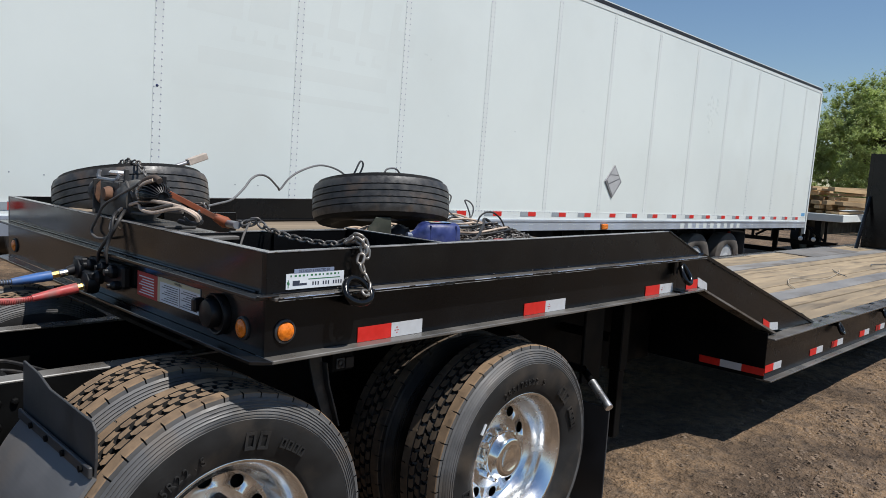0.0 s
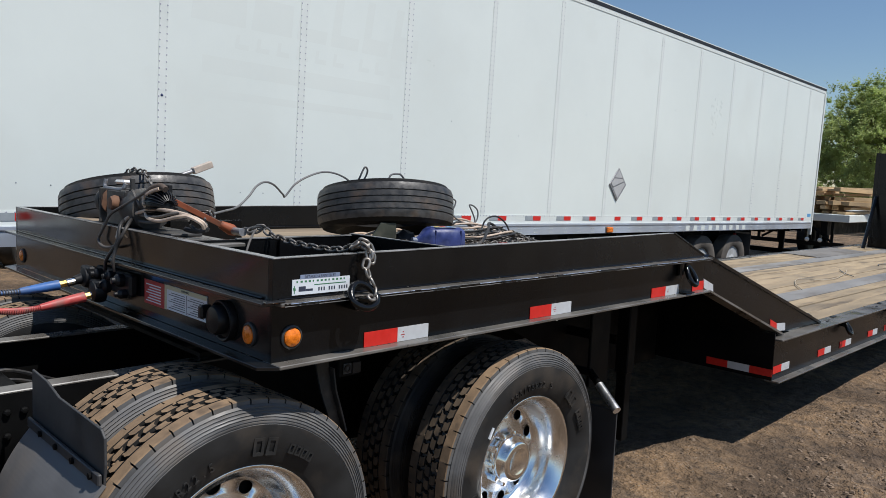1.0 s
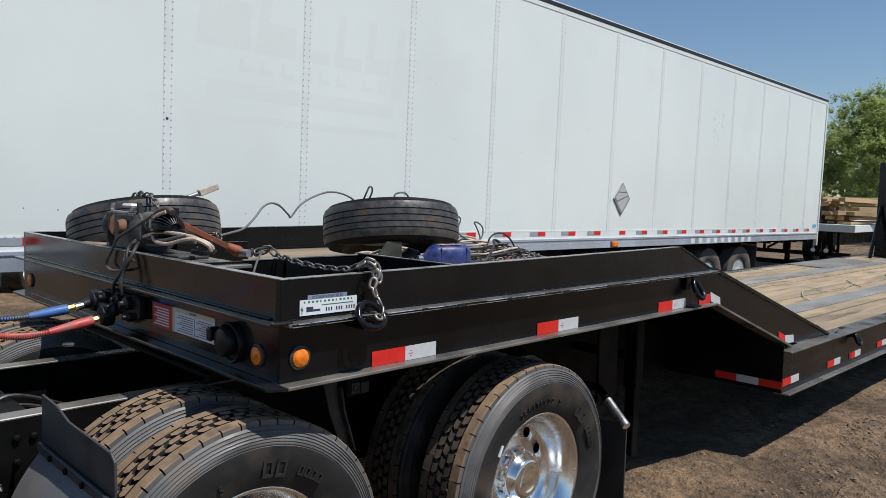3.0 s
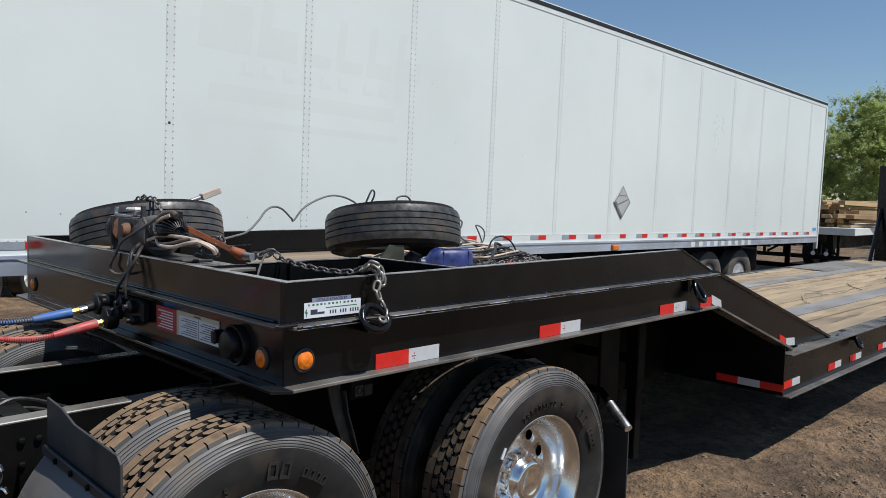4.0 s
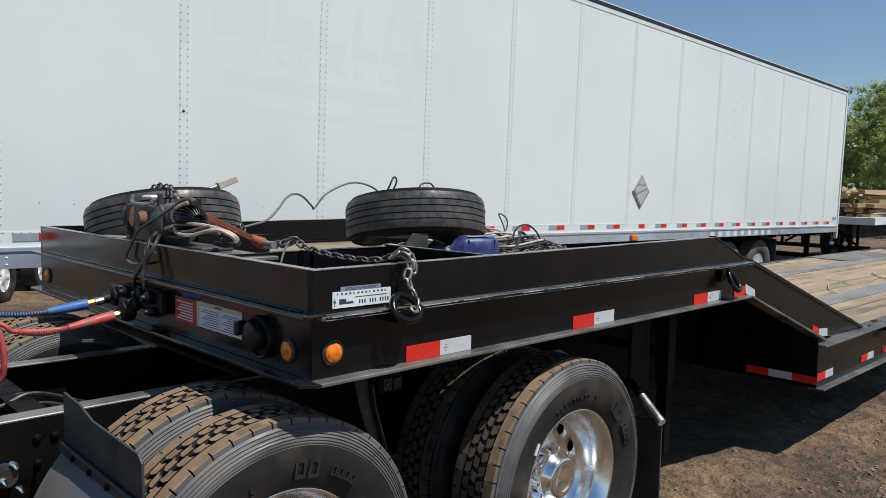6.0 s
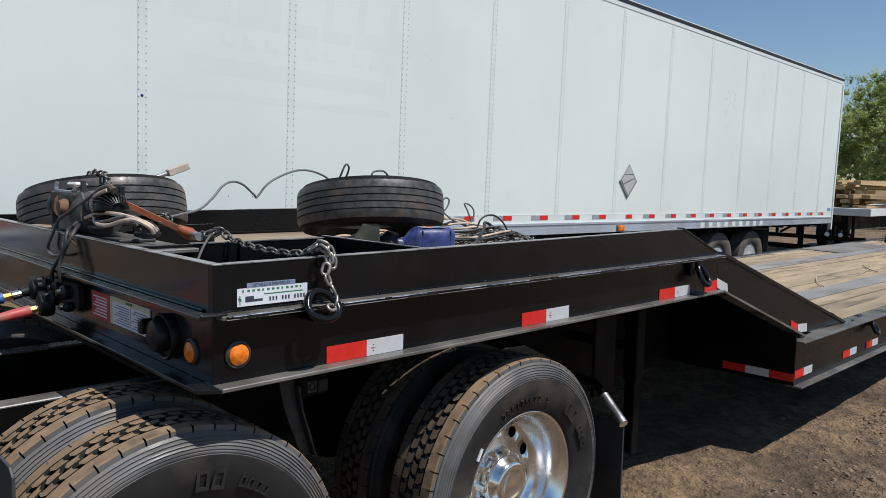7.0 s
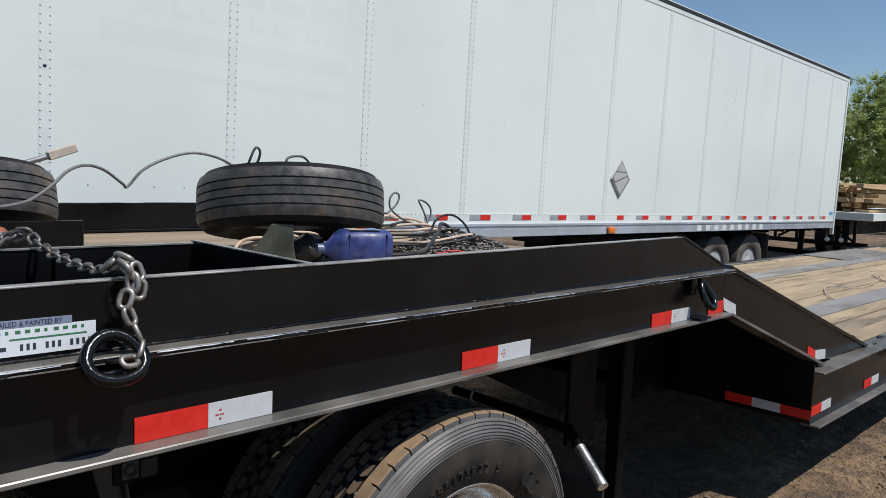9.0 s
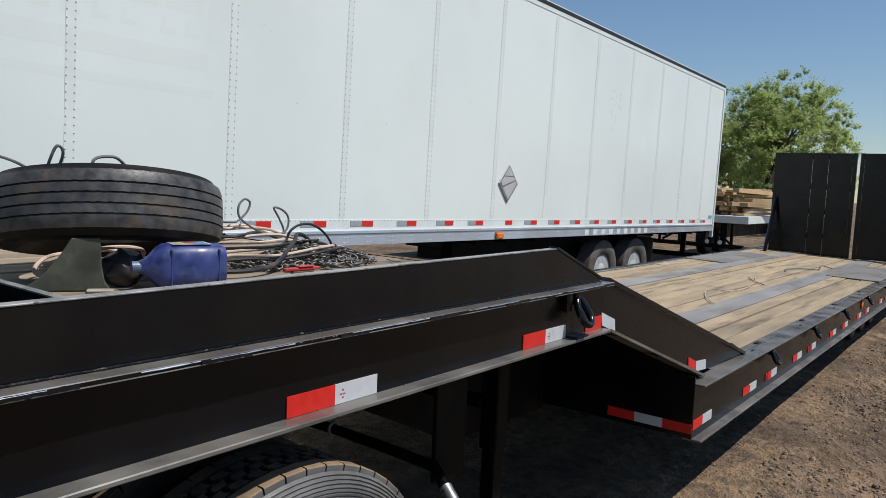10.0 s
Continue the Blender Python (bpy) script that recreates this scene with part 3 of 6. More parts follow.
def slanted_tape(x, y, z, dx, dz, material):
    bm = bmesh.new()
    vs = [bm.verts.new((x + a * dx - b * 0.012, y + (x - 2.92 + a * dx) * -0.0263 - 0.003, z + a * dz + b * 0.056)) for a, b in ((0, 0), (1, 0), (1, 1), (0, 1))]
    bm.faces.new(vs)
    r = bmesh.ops.extrude_face_region(bm, geom=bm.faces[:])
    for e in r["geom"]:
        if isinstance(e, bmesh.types.BMVert):
            e.co.y += 0.0025
    bmesh.ops.recalc_face_normals(bm, faces=bm.faces)
    part("tape", bm, material, trailer)


slanted_tape(2.928, -0.001, 1.170, 0.125, -0.043, SILVER)
slanted_tape(3.955, 0.0, 0.822, 0.115, -0.040, RED)
slanted_tape(4.073, 0.0, 0.780, 0.150, -0.012, SILVER)


# planks of the upper deck
def plank(x0, x1, y0, y1, z1, thick, material, low=False, name="plank"):
    bm = boxes((x0, x1, y0, y1, z1 - thick, z1), bevel=0.004)
    if low:
        sag(bm)
    return part(name, bm, material, trailer)


rng = random.Random(11)
edges = [0.016, 0.185] + [0.016 + 0.2106 * k for k in range(2, 13)]
for a, b in zip(edges, edges[1:]):
    b = min(b, W - 0.014)
    # the joint behind the first board stands open: sunlight falls through it
    if a == 0.185:
        a = 0.191
    if b == 0.185:
        b = 0.179
    x0 = 0.79 if a < 0.61 or a > W - 0.62 else 0.24
    plank(x0, 2.918, a + 0.006, b - 0.006, DECK - 0.004 + rng.uniform(-0.004, 0.003), 0.034, WOODOLD)

# planks of the lower deck, between the steel strips
for ya, yb, n in ((NEAR + 0.103, 0.527, 3), (0.773, 1.787, 5), (2.033, FAR - 0.103, 3)):
    w = (yb - ya) / n
    for k in range(n):
        cuts = [4.25, 15.55] if k % 2 else [4.25, 8.2 + 4.0 * rng.random(), 15.55]
        for xa, xb in zip(cuts, cuts[1:]):
            plank(xa, xb - 0.004, ya + w * k + 0.008, ya + w * (k + 1) - 0.008, LOW + rng.uniform(-0.006, 0.003), 0.04, WOOD, low=True)


# ---- white box van trailer ----
SLOPE, LEANV = 0.0105, 0.0112
van = thing("box_van_trailer", "long white riveted box van semi-trailer with faded side lettering", "trailer",
            m=Matrix.Translation((7.6, 3.478, 0.0)) @ Matrix.Rotation(SLOPE, 4, "Y") @ Matrix.Rotation(LEANV, 4, "X"))
V0, V1, VW = -8.32, 7.83, 2.59
ZB, ZT = 1.215, 3.974
SEAMS = [1.193 + 1.2136 * k - 7.6 for k in range(-2, 12)]
seam_edges = [V0] + [s for s in SEAMS if s > V0 + 0.2] + [V1 - 0.06]
for a, b in zip(seam_edges, seam_edges[1:]):
    part("side_panel", boxes((a + 0.001, b - 0.001, 0.0, 0.02, ZB, ZT)), WHITE, van)
body = part("box_body", boxes((V0 + 0.01, V1 - 0.02, 0.022, VW, ZB - 0.05, ZT)), WHITE2, van)
part("roof", boxes((V0, V1, 0.0, VW, ZT + 0.045, ZT + 0.06)), WHITE2, van)
part("top_rail", boxes((V0, V1 + 0.002, -0.012, 0.06, ZT - 0.0, ZT + 0.044), bevel=0.003), ROOFCAP, van, "black roof rail")
part("top_trim", boxes((V0, V1 + 0.001, -0.006, -0.001, ZT - 0.055, ZT - 0.002)), WHITE2, van)
part("rear_post", boxes((V1 - 0.058, V1, -0.02, 0.05, ZB - 0.26, ZT - 0.06), bevel=0.006), WHITE2, van)
part("bottom_rail", prism([(-0.012, 1.09), (-0.012, 1.19), (-0.022, 1.20), (-0.022, 1.222), (0.03, 1.222), (0.03, 1.085)], "x", V0, V1 - 0.06), ALU, van, "bare aluminium lower rail with rivets")
part("base_rail_lip", boxes((V0, V1 - 0.06, -0.004, -0.0005, 1.223, 1.325)), WHITE2, van)
part("underframe", boxes((V0 + 0.3, V1 - 0.05, 0.06, VW - 0.05, 1.10, 1.13)), UNDER, van)
for k in range(24):
    x = V0 + 0.5 + 0.66 * k
    part("floor_beam", boxes((x, x + 0.05, 0.04, VW - 0.04, 1.035 if x > -1.0 else 1.082, 1.099)), UNDER, van)


def rivets(spots, r, y, name, parent, material, seg=6):
    bm = bmesh.new()
    for x, z in spots:
        c = bm.verts.new((x, y - 0.6 * r, z))
        ring = [bm.verts.new((x + r * math.cos(2 * math.pi * k / seg), y, z + r * math.sin(2 * math.pi * k / seg))) for k in range(seg)]
        for k in range(seg):
            bm.faces.new((c, ring[(k + 1) % seg], ring[k]))
    ob = part(name, bm, material, parent)
    return tagged(ob, kind="stuff")


# seams: a narrow cover strip and two rows of rivets each
spots = []
for s in SEAMS:
    if s < V0 + 0.2:
        continue
    part("seam_strip", boxes((s - 0.034, s + 0.034, -0.0022, -0.0005, ZB + 0.01, ZT - 0.056)), WHITE2, van)
    for dx in (-0.027, 0.027):
        z = ZB + 0.05
        while z < ZT - 0.08:
            spots.append((s + dx, z))
            z += 0.0508
rivets(spots, 0.0068, -0.0023, "seam_rivets", van, RIVET)
spots = []
x = V0 + 0.03
while x < V1 - 0.1:
    spots.append((x, 1.316))
    x += 0.0508
x = V0 + 0.05
while x < V1 - 0.1:
    spots.append((x, ZT - 0.03))
    x += 0.06
rivets(spots, 0.0062, -0.0045, "lip_rivets", van, RIVET)
spots = []
x = V0 + 0.10
while x < V1 - 0.2:
    for dx in (0.0, 0.045):
        for z in (1.115, 1.16):
            spots.append((x + dx, z))
    x += 0.3048
rivets(spots, 0.009, -0.0125, "rail_rivets", van, WHITE2)

# a few dark specks of dirt on the panels
specks = [(-6.40, 2.19), (-7.37, 1.51), (-7.16, 1.50), (-6.16, 1.49), (-5.74, 1.49), (-5.53, 1.49), (-2.23, 2.23), (-3.34, 2.29), (-0.9, 2.6), (1.4, 2.9)]
rivets(specks, 0.006, -0.0004, "dirt_specks", van, VANTAPE)
rivets([(-6.41, 2.19)], 0.011, -0.0035, "blue_dot", van, mat("dark_blue_ink", (0.01, 0.03, 0.12), 0.4), seg=10)

# tape along the van
k = 0
for k, x in enumerate([-3.673 - 0.61 * q for q in range(7, -1, -1)] + [-3.061, -2.461, -1.817, -1.19, -0.619] + [0.0] + [0.591 + 0.6 * q for q in range(12)]):
    if x < V0 + 0.2 or x > V1 - 0.3:
        continue
    a = x - 0.105
    if abs(x) > 0.01:
        part("tape", boxes((a - 0.09, a + 0.0595, -0.0075, -0.0055, 1.261, 1.313)), VANTAPE, van, "dull grey reflective tape")
    part("tape", boxes((a + 0.06, a + 0.21, -0.0075, -0.0055, 1.261, 1.313)), RED, van, "red reflective tape")

# hazard placard holder
PLACARD = mat("grey_placard_flap", (0.44, 0.44, 0.44), 0.45, var=0.1, scale=9)
pl = part("placard_holder", prism([(-0.045, 1.98), (-0.255, 1.752), (-0.045, 1.525), (0.165, 1.752)], "y", -0.016, -0.004, bevel=0.003), STEELGREY, van, "grey diamond-shaped placard holder")
part("placard_flap", prism([(-0.045, 1.95), (-0.14, 1.845), (0.05, 1.845)], "y", -0.021, -0.017), PLACARD, pl)
part("placard_flap", prism([(-0.215, 1.765), (-0.15, 1.832), (0.06, 1.832), (0.09, 1.80), (-0.18, 1.72)], "y", -0.021, -0.017), PLACARD, pl)
part("placard_flap", prism([(-0.17, 1.70), (0.10, 1.785), (0.125, 1.755), (-0.045, 1.565)], "y", -0.020, -0.017), PLACARD, pl)
mk = part("marker_lamp", boxes((-0.255, -0.115, -0.050, -0.013, 1.098, 1.172), bevel=0.012), AMBER, van, "amber side marker lamp")
part("lamp_base", boxes((-0.265, -0.105, -0.020, -0.0125, 1.092, 1.178)), STEELGREY, mk)
part("decal", boxes((V1 - 0.33, V1 - 0.13, -0.003, -0.001, 1.335, 1.40)), mat("blue_decal", (0.10, 0.34, 0.62), 0.4), van, "small blue decal")
for q in range(9):
    part("rail_label", boxes((2.05 + 0.27 * q, 2.05 + 0.27 * q + 0.13, -0.0145, -0.0128, 1.10, 1.18)), WHITE2, van)

# shadow of removed lettering on the side: plain strokes only
def stroke(x0, z0, x1, z1, w):
    d = Vector((x1 - x0, z1 - z0)).normalized() * w / 2
    n = Vector((-d.y, d.x))
    pts = [(x0 + n.x, z0 + n.y), (x0 - n.x, z0 - n.y), (x1 - n.x, z1 - n.y), (x1 + n.x, z1 + n.y)]
    part("faded_patch", prism(pts, "y", -0.0003, 0.001), GHOST, van, "faint ghost of a removed sign")


def faded_block(x, z, w, h, foot):
    """One slanting patch with a foot, like the shade of a sign's block."""
    k = 0.12 * h
    s_ = 0.28 * w
    pts = [(x, z), (x + w, z), (x + w + k * 0.25, z + foot), (x + s_ + k * 0.3, z + foot), (x + s_ + k, z + h), (x + k, z + h)]
    part("faded_patch", prism(pts, "y", -0.0003, 0.001), GHOST, van, "faint ghost of a removed sign")


gx = -6.20
for w_, foot in ((0.46, 0.38), (0.38, 0.26), (0.30, 0.11), (0.30, 0.11), (0.30, 0.14), (0.33, 0.22)):
    faded_block(gx, 2.79, w_, 0.46, foot)
    gx += w_ + 0.05
for k in range(9):
    faded_block(-5.83 + 0.19 * k + (0.10 if k > 5 else 0), 2.62, 0.12, 0.11, 0.04)
stroke(-6.1, 2.47, -4.2, 2.47, 0.13)
stroke(-6.3, 2.25, -4.15, 2.25, 0.06)


# ---- wheels ----
def tyre_profile(ro, rb, w, groove=0.0, ribs=False):
    """Outer side at y 0, inner at y w."""
    h = ro - rb
    side = [(rb, 0.16 * w), (rb + 0.04 * h, 0.10 * w), (rb + 0.10 * h, 0.075 * w), (rb + 0.26 * h, 0.03 * w), (rb + 0.45 * h, 0.0), (rb + 0.62 * h, 0.004 * w)]
    if ribs:
        for k in range(6):
            q = 0.655 + 0.043 * k
            y = 0.008 + 0.016 * k * k / 6
            side += [(rb + q * h, y * w), (rb + (q + 0.006) * h, (y + 0.013) * w), (rb + (q + 0.017) * h, (y + 0.014) * w), (rb + (q + 0.023) * h, (y + 0.003) * w)]
        side += [(rb + 0.925 * h, 0.105 * w), (ro - groove - 0.006, 0.122 * w), (ro - groove, 0.14 * w)]
    else:
        side += [(rb + 0.93 * h, 0.05 * w), (ro - groove - 0.006, 0.085 * w), (ro - groove, 0.11 * w)]
    return side + [(r, w - y) for r, y in side[::-1]]


RO, RB, TW = 0.520, 0.300, 0.274
drive_tyre_me = bpy.data.meshes.new("tyre")
bm = lathe(tyre_profile(RO, RB, TW, groove=0.021, ribs=True), 72)
bm.to_mesh(drive_tyre_me)
bm.free()
drive_tyre_me.materials.append(RUBBER)
drive_tyre_me.materials.append(SIDEWALL)
for p in drive_tyre_me.polygons:
    c = p.center
    if RB + 0.64 * (RO - RB) < math.hypot(c.x, c.z) < RO - 0.020:
        p.material_index = 1
drive_tyre_me.set_sharp_from_angle(angle=radians(38))
# copy with a dark sidewall: shade between the rear duals painted in
shaded_tyre_me = drive_tyre_me.copy()
shaded_tyre_me.materials[1] = RUBBER


def tread_blocks():
    bm = bmesh.new()
    rr = random.Random(2)
    lo = RO - 0.0225
    # a closed shoulder rib on each side, with small notches in its outer edge
    for ya, yb in ((0.034, 0.080), (0.240, 0.194)):
        n = 50
        sg = 1 if ya < yb else -1
        for k in range(n):
            for a0, a1, cut in ((k, k + 0.925, 0.0), (k + 0.925, k + 1.0, 0.020)):
                vs = []
                for r, y in ((lo - 0.014, ya + sg * (cut - 0.003)), (lo, yb), (RO - 0.004 - cut * 0.1, ya + sg * cut), (RO - 0.001, ya + sg * (cut + 0.004)), (RO, yb)):
                    for a in (a0, a1):
                        vs.append(bm.verts.new((r * math.cos(2 * math.pi * a / n), y, r * math.sin(2 * math.pi * a / n))))
                for q in ((0, 1, 5, 4), (4, 5, 7, 6), (6, 7, 9, 8), (8, 9, 3, 2)):
                    bm.faces.new([vs[i] for i in q])
    n = 60
    for ya, yb, ph, sk in ((0.0855, 0.1180, 0.0, 0.16), (0.1225, 0.1515, 0.5, -0.16), (0.1560, 0.1885, 0.0, 0.16)):
        for k in range(n):
            a0, step = 2 * math.pi * (k + ph) / n, 2 * math.pi / n
            hi = RO - 0.0012 * rr.random()
            mid = (ya + yb) / 2
            # six-sided block: pointed ends that interlock with the next row
            plan = [(0.05 - sk * 0.5, ya), (0.80 - sk * 0.5, ya), (0.93, mid), (0.80 + sk * 0.5, yb), (0.05 + sk * 0.5, yb), (0.16, mid)]
            top, low = [], []
            for u, y in plan:
                a = a0 + (0.5 + (u - 0.5) * 0.88) * step
                yy = mid + (y - mid) * 0.86
                top.append(bm.verts.new((hi * math.cos(a), yy, hi * math.sin(a))))
                a = a0 + (0.5 + (u - 0.5) * 0.94) * step
                yy = mid + (y - mid) * 0.93
                low.append(bm.verts.new((lo * math.cos(a), yy, lo * math.sin(a))))
            bm.faces.new(top)
            for q in range(6):
                bm.faces.new((low[q], low[(q + 1) % 6], top[(q + 1) % 6], top[q]))
    bmesh.ops.recalc_face_normals(bm, faces=bm.faces)
    # stones held in the grooves
    for k in range(90):
        a, y, r = rr.uniform(0, 6.28), rr.choice((0.0828, 0.120, 0.1538, 0.1912)) + rr.uniform(-0.003, 0.003), rr.uniform(0.004, 0.009)
        m = Matrix.Translation((math.cos(a) * (RO - 0.006), y, math.sin(a) * (RO - 0.006))) @ Matrix.Scale(r, 4)
        bmesh.ops.create_icosphere(bm, subdivisions=1, radius=1.0, matrix=m)
    # dust lies on the tops, the walls of the grooves stay dark
    for f in bm.faces:
        c = f.calc_center_median()
        out = Vector((c.x, 0, c.z)).normalized()
        f.material_index = (3 if c.y < 0.083 else 0) if f.normal.dot(out) > 0.55 else 2 if (abs(f.normal.y) > 0.5 and (c.y < 0.046 or c.y > 0.229)) else 1
    me = bpy.data.meshes.new("tread")
    bm.to_mesh(me)
    bm.free()
    for m in (TREADDUST, RUBBER, SIDEWALL, TREADDUST):
        me.materials.append(m)
    return me


TREAD_ME = tread_blocks()
# rear copies: shade put into darker block tops, the sunlit rib left tan
SHADED_TREAD_ME = TREAD_ME.copy()
SHADED_TREAD_ME.materials[0] = SHADEDUST
# inner copy: shoulder and rib are darkened for shade as well
INNER_TREAD_ME = SHADED_TREAD_ME.copy()
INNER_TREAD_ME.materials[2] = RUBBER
INNER_TREAD_ME.materials[3] = SHADEDUST


def rim_mesh():
    """Deep polished disc wheel with ten hand holes; outer side at low y."""
    prof = [(0.306, 0.040), (0.312, 0.034), (0.306, 0.028), (0.296, 0.033), (0.285, 0.050), (0.262, 0.066), (0.258, 0.115), (0.248, 0.150), (0.232, 0.172)]
    bm = lathe(prof, 60, closed=False)
    bmesh.ops.delete(bm, geom=[f for f in bm.faces if len(f.verts) > 4], context="FACES")
    # the disc: a plain inner ring, and ten sectors with a round hole each
    def dv(r, a):
        d = 0.178 - 0.018 * max(0.0, (0.17 - r) / 0.075)
        return bm.verts.new((r * math.cos(a), d if r < 0.2315 else 0.172, r * math.sin(a)))

    n = 60
    for ra, rb_ in ((0.232, 0.226), (0.166, 0.13), (0.13, 0.095)):
        for k in range(n):
            a0, a1 = 2 * math.pi * k / n, 2 * math.pi * (k + 1) / n
            f = bm.faces.new((dv(ra, a0), dv(rb_, a0), dv(rb_, a1), dv(ra, a1)))
            f.smooth = True
    for s_ in range(10):
        mid = 2 * math.pi * s_ / 10
        rim_pts = [(0.166, -18 + 6 * q) for q in range(6)] + [(0.166 + 0.02 * q, 18) for q in range(3)] + [(0.226, 18 - 6 * q) for q in range(6)] + [(0.226 - 0.02 * q, -18) for q in range(3)]
        out = [dv(r, mid + radians(a)) for r, a in rim_pts]
        hole = []
        for r, a in rim_pts:
            u, w_ = 0.196 * radians(a), r - 0.196
            ln = math.hypot(u, w_)
            hole.append(dv(0.196 + 0.024 * w_ / ln, mid + 0.027 * u / ln / 0.196))
        for q in range(len(out)):
            j = (q + 1) % len(out)
            f = bm.faces.new((out[q], out[j], hole[j], hole[q]))
            f.smooth = True
    bmesh.ops.remove_doubles(bm, verts=bm.verts[:], dist=0.0012)
    bmesh.ops.recalc_face_normals(bm, faces=bm.faces)
    bmesh.ops.solidify(bm, geom=bm.faces[:], thickness=0.006)
    me = bpy.data.meshes.new("rim")
    bm.to_mesh(me)
    bm.free()
    me.materials.append(SATIN)
    return me


RIM_ME = rim_mesh()


def drum_mesh():
    me = bpy.data.meshes.new("brake_drum")
    bm = lathe([(0.24, 0.20), (0.24, 0.30), (0.05, 0.30), (0.05, 0.20)], 32)
    bm.to_mesh(me)
    bm.free()
    me.materials.append(UNDER)
    return me


DRUM_ME = drum_mesh()


def hubcap_mesh():
    me = bpy.data.meshes.new("hub_cap")
    prof = [(0.108, 0.170), (0.108, 0.122), (0.104, 0.114), (0.094, 0.108), (0.090, 0.084), (0.084, 0.078), (0.062, 0.075), (0.058, 0.078), (0.0005, 0.078)]
    bm = lathe(prof, 40, closed=False)
    bm.to_mesh(me)
    bm.free()
    me.materials.append(CHROME)
    return me


HUB_ME = hubcap_mesh()
DARKHUB_ME = HUB_ME.copy()
DARKHUB_ME.materials[0] = CAST


def nut_mesh():
    me = bpy.data.meshes.new("lug_nut")
    bm = lathe([(0.017, 0.172), (0.017, 0.135), (0.013, 0.118), (0.0005, 0.114)], 8, closed=False, smooth=False)
    bm.to_mesh(me)
    bm.free()
    me.materials.append(CHROME)
    return me


NUT_ME = nut_mesh()
DARKNUT_ME = NUT_ME.copy()
DARKNUT_ME.materials[0] = CAST


def sidewall_letters(rr, text, centre_deg, size, depth, y):
    """Raised letters set round the sidewall, read from outside (from low y)."""
    bm = bmesh.new()
    step = size * 0.68 / rr
    for i, ch in enumerate(text):
        if ch == " ":
            continue
        me = text_mesh(ch, size, depth)
        a = radians(centre_deg) - (i - (len(text) - 1) / 2) * step
        m = Matrix.Translation((rr * math.cos(a), y, rr * math.sin(a))) @ Matrix.Rotation(radians(90), 4, "X").to_4x4()
        m = Matrix.Translation((rr * math.cos(a), y, rr * math.sin(a))) @ Matrix.Rotation(math.pi / 2 - a, 4, "Y") @ Matrix.Rotation(radians(90), 4, "X")
        me.transform(m)
        bm.from_mesh(me)
        bpy.data.meshes.remove(me)
    return bm


SIZE_ME = bpy.data.meshes.new("size_lettering")
bm = sidewall_letters(0.362, "295/75R22.5", 108, 0.040, 0.003, 0.0022)
bm.to_mesh(SIZE_ME)
bm.free()
SIZE_ME.materials.append(RUBBER)


def block_marks():
    """Plain raised blocks where the maker's marks stand on the sidewall."""
    bm = bmesh.new()
    for centre, count, size, rr in ((58, 2, 0.056, 0.375), (36, 4, 0.032, 0.375), (215, 6, 0.045, 0.375), (285, 5, 0.03, 0.370)):
        for i in range(count):
            a = radians(centre) - (i - (count - 1) / 2) * size * 0.86 / rr
            m = Matrix.Translation((rr * math.cos(a), -0.0005, rr * math.sin(a))) @ Matrix.Rotation(math.pi / 2 - a, 4, "Y")
            w, h, t = size * 0.34, size / 2, size * 0.17
            for q in ((-w, -w + t, -h, h), (w - t, w, -h, h), (-w + t, w - t, h - t, h), (-w + t, w - t, -h, -h + t)):
                box(bm, q[0], q[1], -0.0015, 0.006, q[2], q[3], m=m)
    me = bpy.data.meshes.new("maker_mark")
    bm.to_mesh(me)
    bm.free()
    me.materials.append(RUBBER)
    return me


MARK_ME = block_marks()


def drive_wheel(parent, x, y, flip=False, spin=0.0, outer=True, z=0.492, dusty=True):
    """A wheel as a part: rim, with tyre, tread, hub cap and nuts under it."""
    w = part("wheel", RIM_ME, SATIN, parent, "polished aluminium disc wheel with a dusty tyre")
    w.matrix_basis = Matrix.Translation((x, y, z)) @ Matrix.Rotation(math.pi if flip else 0.0, 4, "Z") @ Matrix.Rotation(radians(spin), 4, "Y")
    # without dusty the rear wheels take the shade-darkened copies
    part("tyre", drive_tyre_me if dusty or outer else shaded_tyre_me, SIDEWALL, w)
    part("tread", TREAD_ME if dusty else SHADED_TREAD_ME if outer else INNER_TREAD_ME, TREADDUST if dusty else SHADEDUST, w, "blocky tread caked with tan dust" if dusty else "blocky black tread with thin dust, darkened for shade")
    if outer:
        part("brake_drum", DRUM_ME, UNDER, w)
        capped = z < 0.515
        part("hub_cap", HUB_ME if capped else DARKHUB_ME, CHROME, w)
        part("size_lettering", SIZE_ME, RUBBER, w)
        tagged(part("maker_mark", MARK_ME, RUBBER, w), kind="stuff")
        for k in range(10):
            a = 2 * math.pi * (k + 0.5) / 10
            nut = part("lug_nut", NUT_ME if capped else DARKNUT_ME, CHROME, w)
            nr = 0.112 if capped else 0.135
            nut.matrix_basis = Matrix.Translation((nr * math.cos(a), 0.008 if capped else 0.0, nr * math.sin(a)))
        if capped and not flip:
            bm = bmesh.new()
            box(bm, -0.005, 0.005, -0.002, 0.008, -0.024, 0.024, m=Matrix.Translation((0.354 * math.cos(radians(143 + spin)), 0.004, 0.354 * math.sin(radians(143 + spin)))) @ Matrix.Rotation(radians(-(152 + spin)), 4, "Y"))
            part("tyre_tag", bm, PAPER, w, "white tag on the sidewall")
    return w


# ---- tractor ----
tractor = thing("semi_tractor", "rear frame of a black semi tractor with dual drive wheels", "truck", m=Matrix.Translation((0.7, 1.28, 0.0)))
TX, TY = -0.7, -1.28
